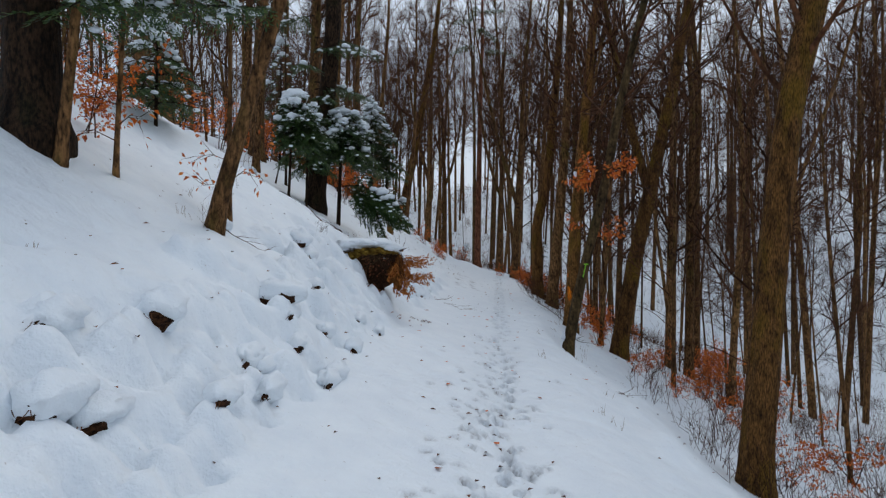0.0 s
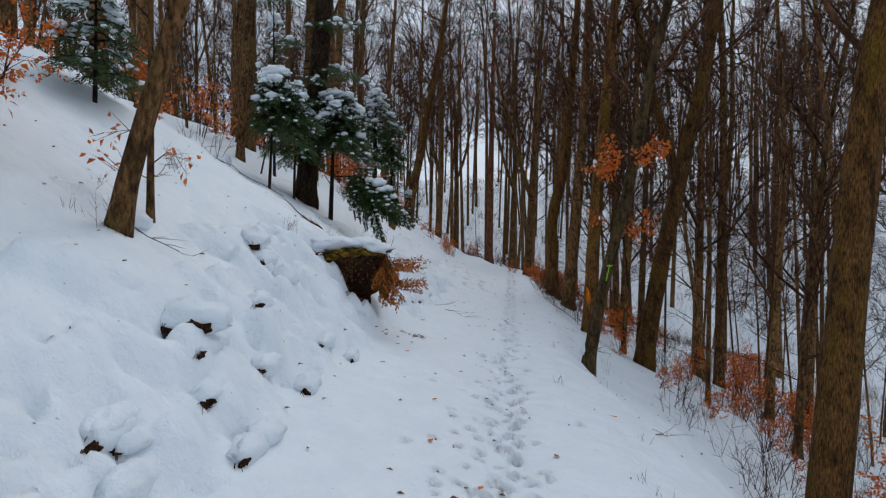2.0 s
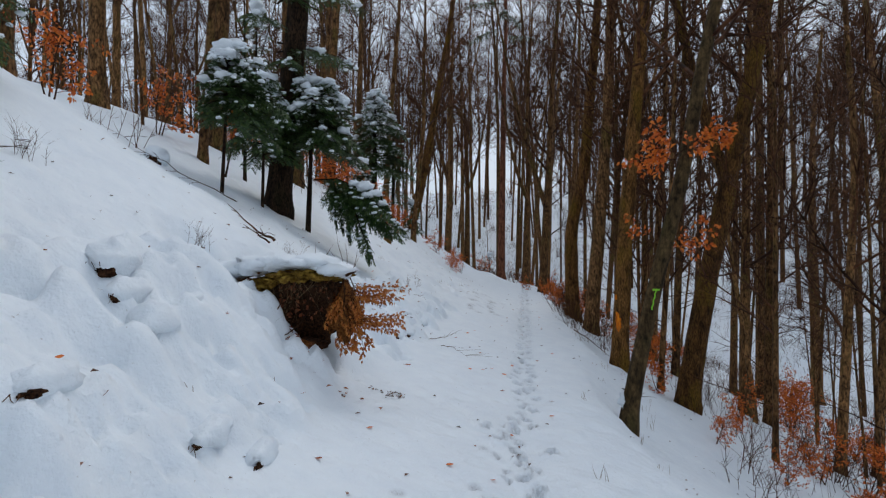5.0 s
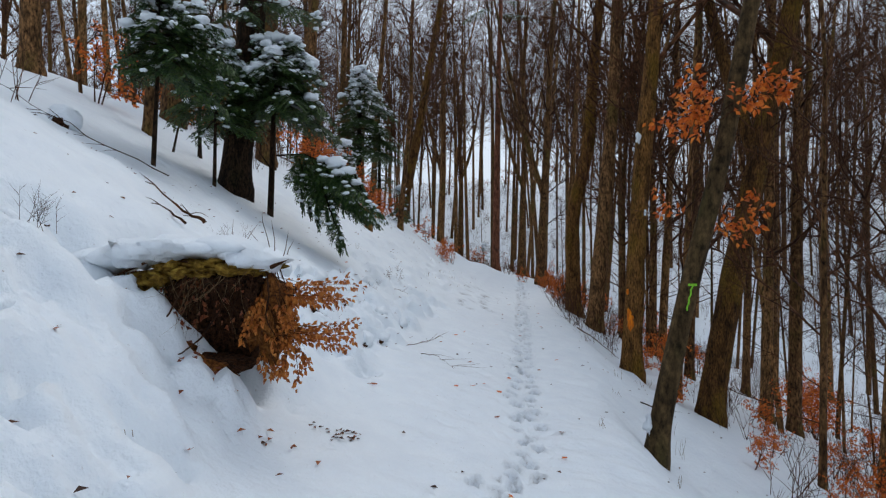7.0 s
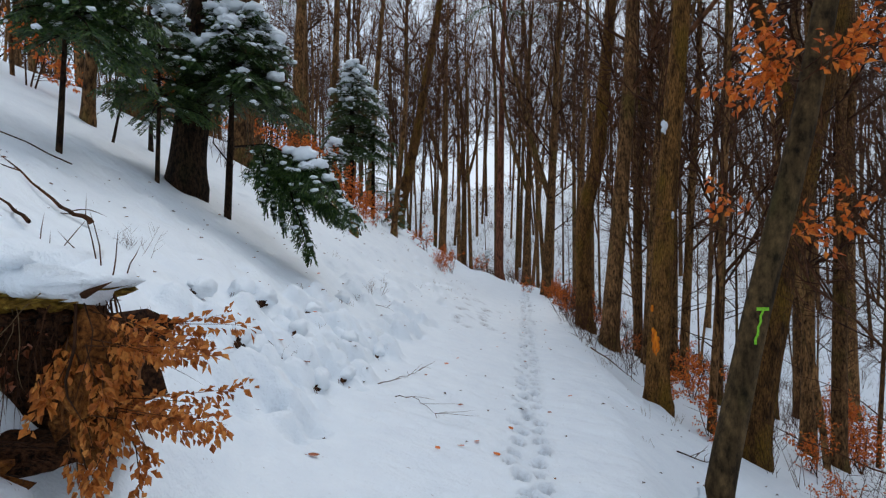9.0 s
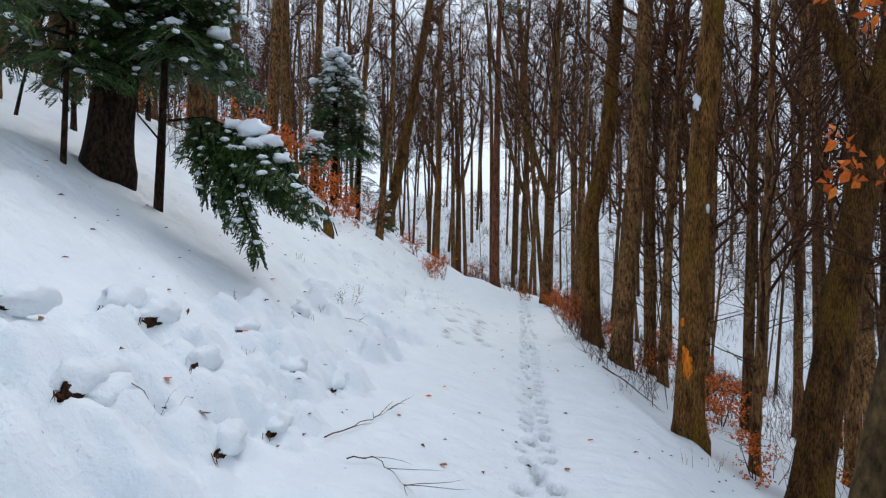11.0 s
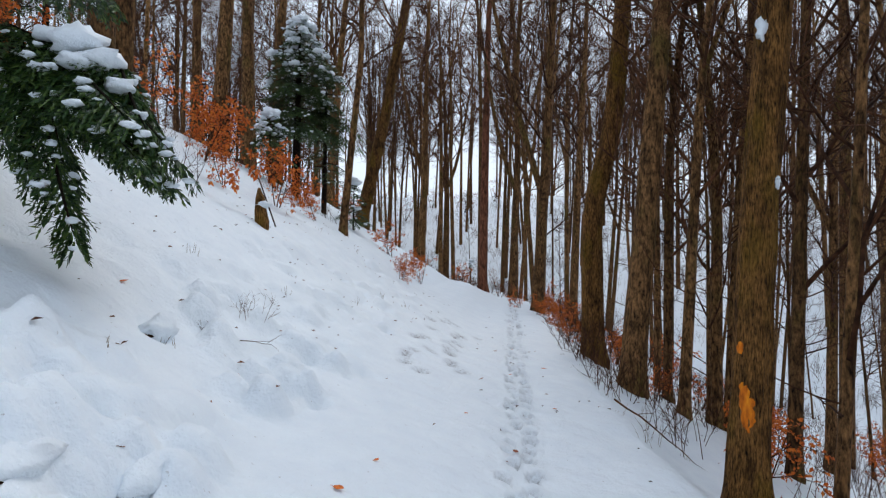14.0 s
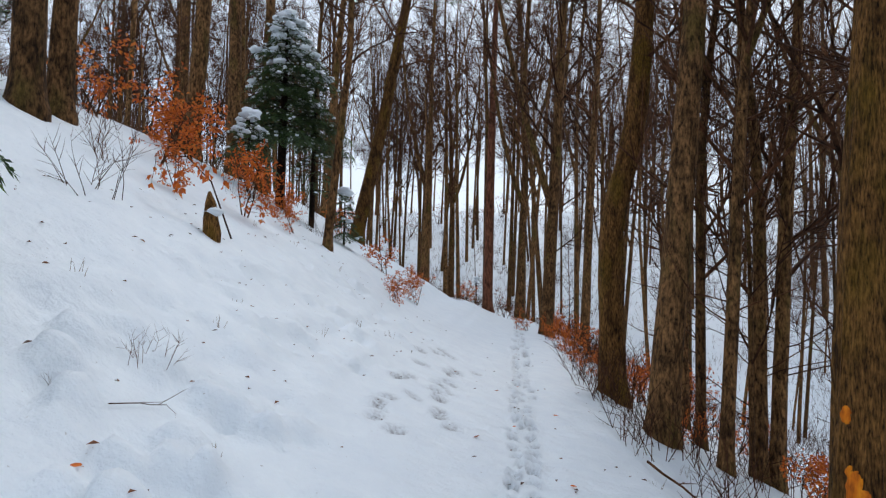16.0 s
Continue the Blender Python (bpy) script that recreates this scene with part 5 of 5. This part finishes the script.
def litter():
    """Leaf scraps and bark crumbs trodden into the snow, too many to count."""
    rng, shape = random.Random(16), Shape()
    spots = [(u, y, 0.05) for u, y in PRINTS]
    spots += [(rng.gauss(-0.1, 0.5), rng.uniform(1.5, 30), 0.3) for _ in range(90)]
    spots += [(rng.uniform(-4.8, -1.4), rng.uniform(2, 28), 0.3) for _ in range(430)]
    spots += [(rng.gauss(-1.25, 0.13), 10.77 + rng.gauss(0, 0.08), 0.06) for _ in range(6)] + [(rng.uniform(0.9, 3), rng.uniform(4, 25), 0.3) for _ in range(90)]
    for u, y, tight in spots:
        for _ in range((1 if rng.random() < 0.4 else 0) if tight < 0.055 else (5 if tight < 0.1 else 1)):
            yy = y + rng.gauss(0, 0.04)
            x = u + float(axis(yy)) + rng.gauss(0, 0.028)
            shape.leaf((x, yy, surface(x, yy) + 0.006), (rng.uniform(-1, 1), rng.uniform(-1, 1), 0.1), (rng.uniform(-0.3, 0.3), 0, 1), rng.uniform(0.025, 0.065), rng.uniform(0.014, 0.036), 0.3)
    ob = new("leaf_litter", shape.mesh("leaf_litter", LITTER, False))
    tagged(ob, "dark leaf scraps trodden into the snow", "leaf litter", kind="stuff")


LITTER = leaf_material("trodden_leaf_scraps", [(0, (0.05, 0.022, 0.015)), (0.6, (0.13, 0.05, 0.028)), (1, (0.30, 0.10, 0.03))])
litter()


def fallen_branch(points, r0, seed, label, name="fallen_branch", twigs=5, lift=0.02, mat=TWIG):
    """A dead branch lying along (x, y) points, with side twigs."""
    rng = random.Random(seed)
    x0, y0 = points[0]
    o = Vector((x0, y0, surface(x0, y0)))
    line = []
    for i in range(len(points) - 1):
        for k in range(4):
            f = k / 4
            x, y = points[i][0] * (1 - f) + points[i + 1][0] * f, points[i][1] * (1 - f) + points[i + 1][1] * f
            line.append(Vector((x + rng.gauss(0, 0.008), y + rng.gauss(0, 0.008), surface(x, y) + lift + r0 + rng.uniform(0, 0.015))) - o)
    shape = Shape()
    shape.tube(line, [r0 * (1 - 0.85 * i / (len(line) - 1)) for i in range(len(line))], 6, True)
    for _ in range(twigs):
        p, d = along(line, rng.uniform(0.2, 0.95))
        side = (d + Vector((rng.uniform(-0.9, 0.9), rng.uniform(-0.9, 0.9), 0.1))).normalized()
        length = rng.uniform(0.15, 0.45)
        way = Vector((side.x, side.y, 0.12)).normalized()
        shape.tube(rod(rng, p, way, length, 0.16, 4, -0.02), [min(r0 * 0.45, 0.006) * (1 - 0.2 * q) + 0.0008 for q in range(5)], 4, True)
    ob = new(name, shape.mesh(name, mat))
    ob.location = o
    return tagged(ob, label, "branch", "fallen branches")


THIN = "thin dark twig lying on the snowy track"
fallen_branch([(-0.18, 14.15), (-0.03, 14.75), (0.09, 15.15), (0.17, 15.6)], 0.005, 1, THIN, "fallen_twig", 6)
fallen_branch([(0.0, 13.95), (0.16, 14.1), (0.33, 13.95), (0.47, 13.7)], 0.0045, 2, THIN, "fallen_twig", 5)
fallen_branch([(-0.90, 13.05), (-0.87, 13.34), (-0.83, 13.64)], 0.0022, 3, "hair-thin dry stalk on the snow", "fallen_twig", 1)
fallen_branch([(-0.87, 13.05), (-0.80, 13.38), (-0.77, 13.74)], 0.0022, 4, "hair-thin dry stalk on the snow", "fallen_twig", 1)
fallen_branch([(-2.1, 12.8), (-2.25, 12.75), (-2.5, 12.7), (-2.8, 12.6)], 0.022, 5, "dead forked branch lying on the snowy bank", twigs=4)
fallen_branch([(-1.85, 11.75), (-2.05, 11.8), (-2.25, 11.75)], 0.013, 6, "short dead branch above the overhang", twigs=2)
fallen_branch([(3.0, 15.4), (3.4, 15.6), (3.8, 15.9)], 0.01, 7, "bare stick below the track edge", twigs=3)
fallen_branch([(2.35, 8.6), (2.55, 8.9), (2.7, 9.3)], 0.006, 8, THIN, "fallen_twig", 4)
fallen_branch([(-2.9, 8.3), (-3.1, 8.9), (-3.2, 9.6), (-3.5, 10.2)], 0.007, 9, "bare branch trailing over the snowy bank", twigs=8, lift=0.06)
fallen_branch([(-2.45, 6.9), (-2.1, 7.1), (-1.95, 7.3)], 0.005, 10, "bare branch trailing over the snowy bank", twigs=6, lift=0.05)
fallen_branch([(3.1, 21.0), (3.5, 20.2), (3.9, 19.6)], 0.014, 11, "bare stick below the track edge", twigs=3, lift=0.05)
fallen_branch([(-0.72, 17.9), (-0.6, 18.3), (-0.45, 18.2)], 0.004, 12, THIN, "fallen_twig", 2)
fallen_branch([(-3.1, 14.1), (-3.5, 13.4), (-4.0, 12.9), (-4.3, 12.0)], 0.008, 13, "bare branch trailing over the snowy bank", twigs=10, lift=0.08)


def dry_stalks(x, y, tall, n, seed):
    rng = random.Random(seed)
    shape = Shape()
    for _ in range(n):
        p = (rng.uniform(-0.06, 0.06), rng.uniform(-0.06, 0.06), -0.03)
        shape.tube(rod(rng, p, (rng.uniform(-0.4, 0.4), rng.uniform(-0.4, 0.4), 1), tall * rng.uniform(0.5, 1), 0.12, 4), [0.0022, 0.002, 0.0018, 0.0015, 0.0008], 3, True)
    ob = new("grass_tuft", shape.mesh("grass_tuft", STRAW))
    ob.location = (x, y, surface(x, y))
    tagged(ob, "dry grass stalks standing in the snow", "grass", "dry stalks")


srng = random.Random(33)
for k, (x, y) in enumerate([(1.66, 6.7), (1.75, 6.5), (2.1, 8.2), (1.5, 9.6), (2.2, 10.4), (1.9, 12.6), (2.45, 12.2), (2.6, 15.1), (2.9, 19.0), (3.1, 21.4), (3.3, 22.3), (2.95, 20.2), (3.4, 24.0)] +
                           [(float(axis(y)) + srng.uniform(1.2, 2.4), y) for y in np.linspace(14, 30, 22)] + [(float(axis(y)) - srng.uniform(1.7, 4.5), y) for y in np.linspace(4, 26, 26)]):
    dry_stalks(x, y, srng.uniform(0.12, 0.35) if x > float(axis(y)) else srng.uniform(0.06, 0.18), 5, 500 + k)


# ---- rotten stump with a hanging sprig ----
def stump():
    rng = random.Random(71)
    o = Vector((-1.82, 22.0, surface(-1.82, 22.0)))
    thing = empty("tree_stump", o, "small broken rotten stump with dry leaves hanging over it", "stump")
    wood, cap, twig, leaves = Shape(), Shape(), Shape(), Shape()
    wood.tube([(0, 0, -0.15), (0.0, 0, 0.05), (-0.02, 0, 0.22), (-0.03, 0.02, 0.40), (-0.05, 0.02, 0.55)], [0.11, 0.10, 0.085, 0.07, 0.02], 12, False)
    wood.v = [(x * (1 + 0.25 * noise.noise(Vector((x * 20, y * 20, z * 8)))), y * (1 + 0.25 * noise.noise(Vector((x * 20, y * 20, z * 8 + 5)))), z) for x, y, z in wood.v]
    cap.lump((0.03, 0, 0.30), (0.11, 0.1, 0.05), 3, 0.4)
    for k in range(9):
        line = rod(rng, (-0.7 + 0.1 * k, -0.05 + 0.1 * rng.random(), 0.95 + 0.1 * rng.random()), (rng.uniform(-0.2, 0.3), rng.uniform(-0.3, 0.1), -1), rng.uniform(0.2, 0.55), 0.15, 4)
        leafy_twig(rng, leaves, twig, line, 0.004, 7, 0.095, 1.2)
    twig.tube([(0.1, 0.4, 0.0), (-0.1, 0.2, 0.7), (-0.35, 0.05, 0.98), (-0.75, 0, 1.0)], [0.012, 0.010, 0.007, 0.003], 5, True)
    part("stump_wood", wood, ROUGH, thing, "rotten brown wood")
    part("snow_cap", cap, SNOW_CLEAN, thing)
    part("twig_tangle", twig, TWIG, thing)
    part("foliage", leaves, ORANGE, thing, "hanging orange leaves", False)


stump()
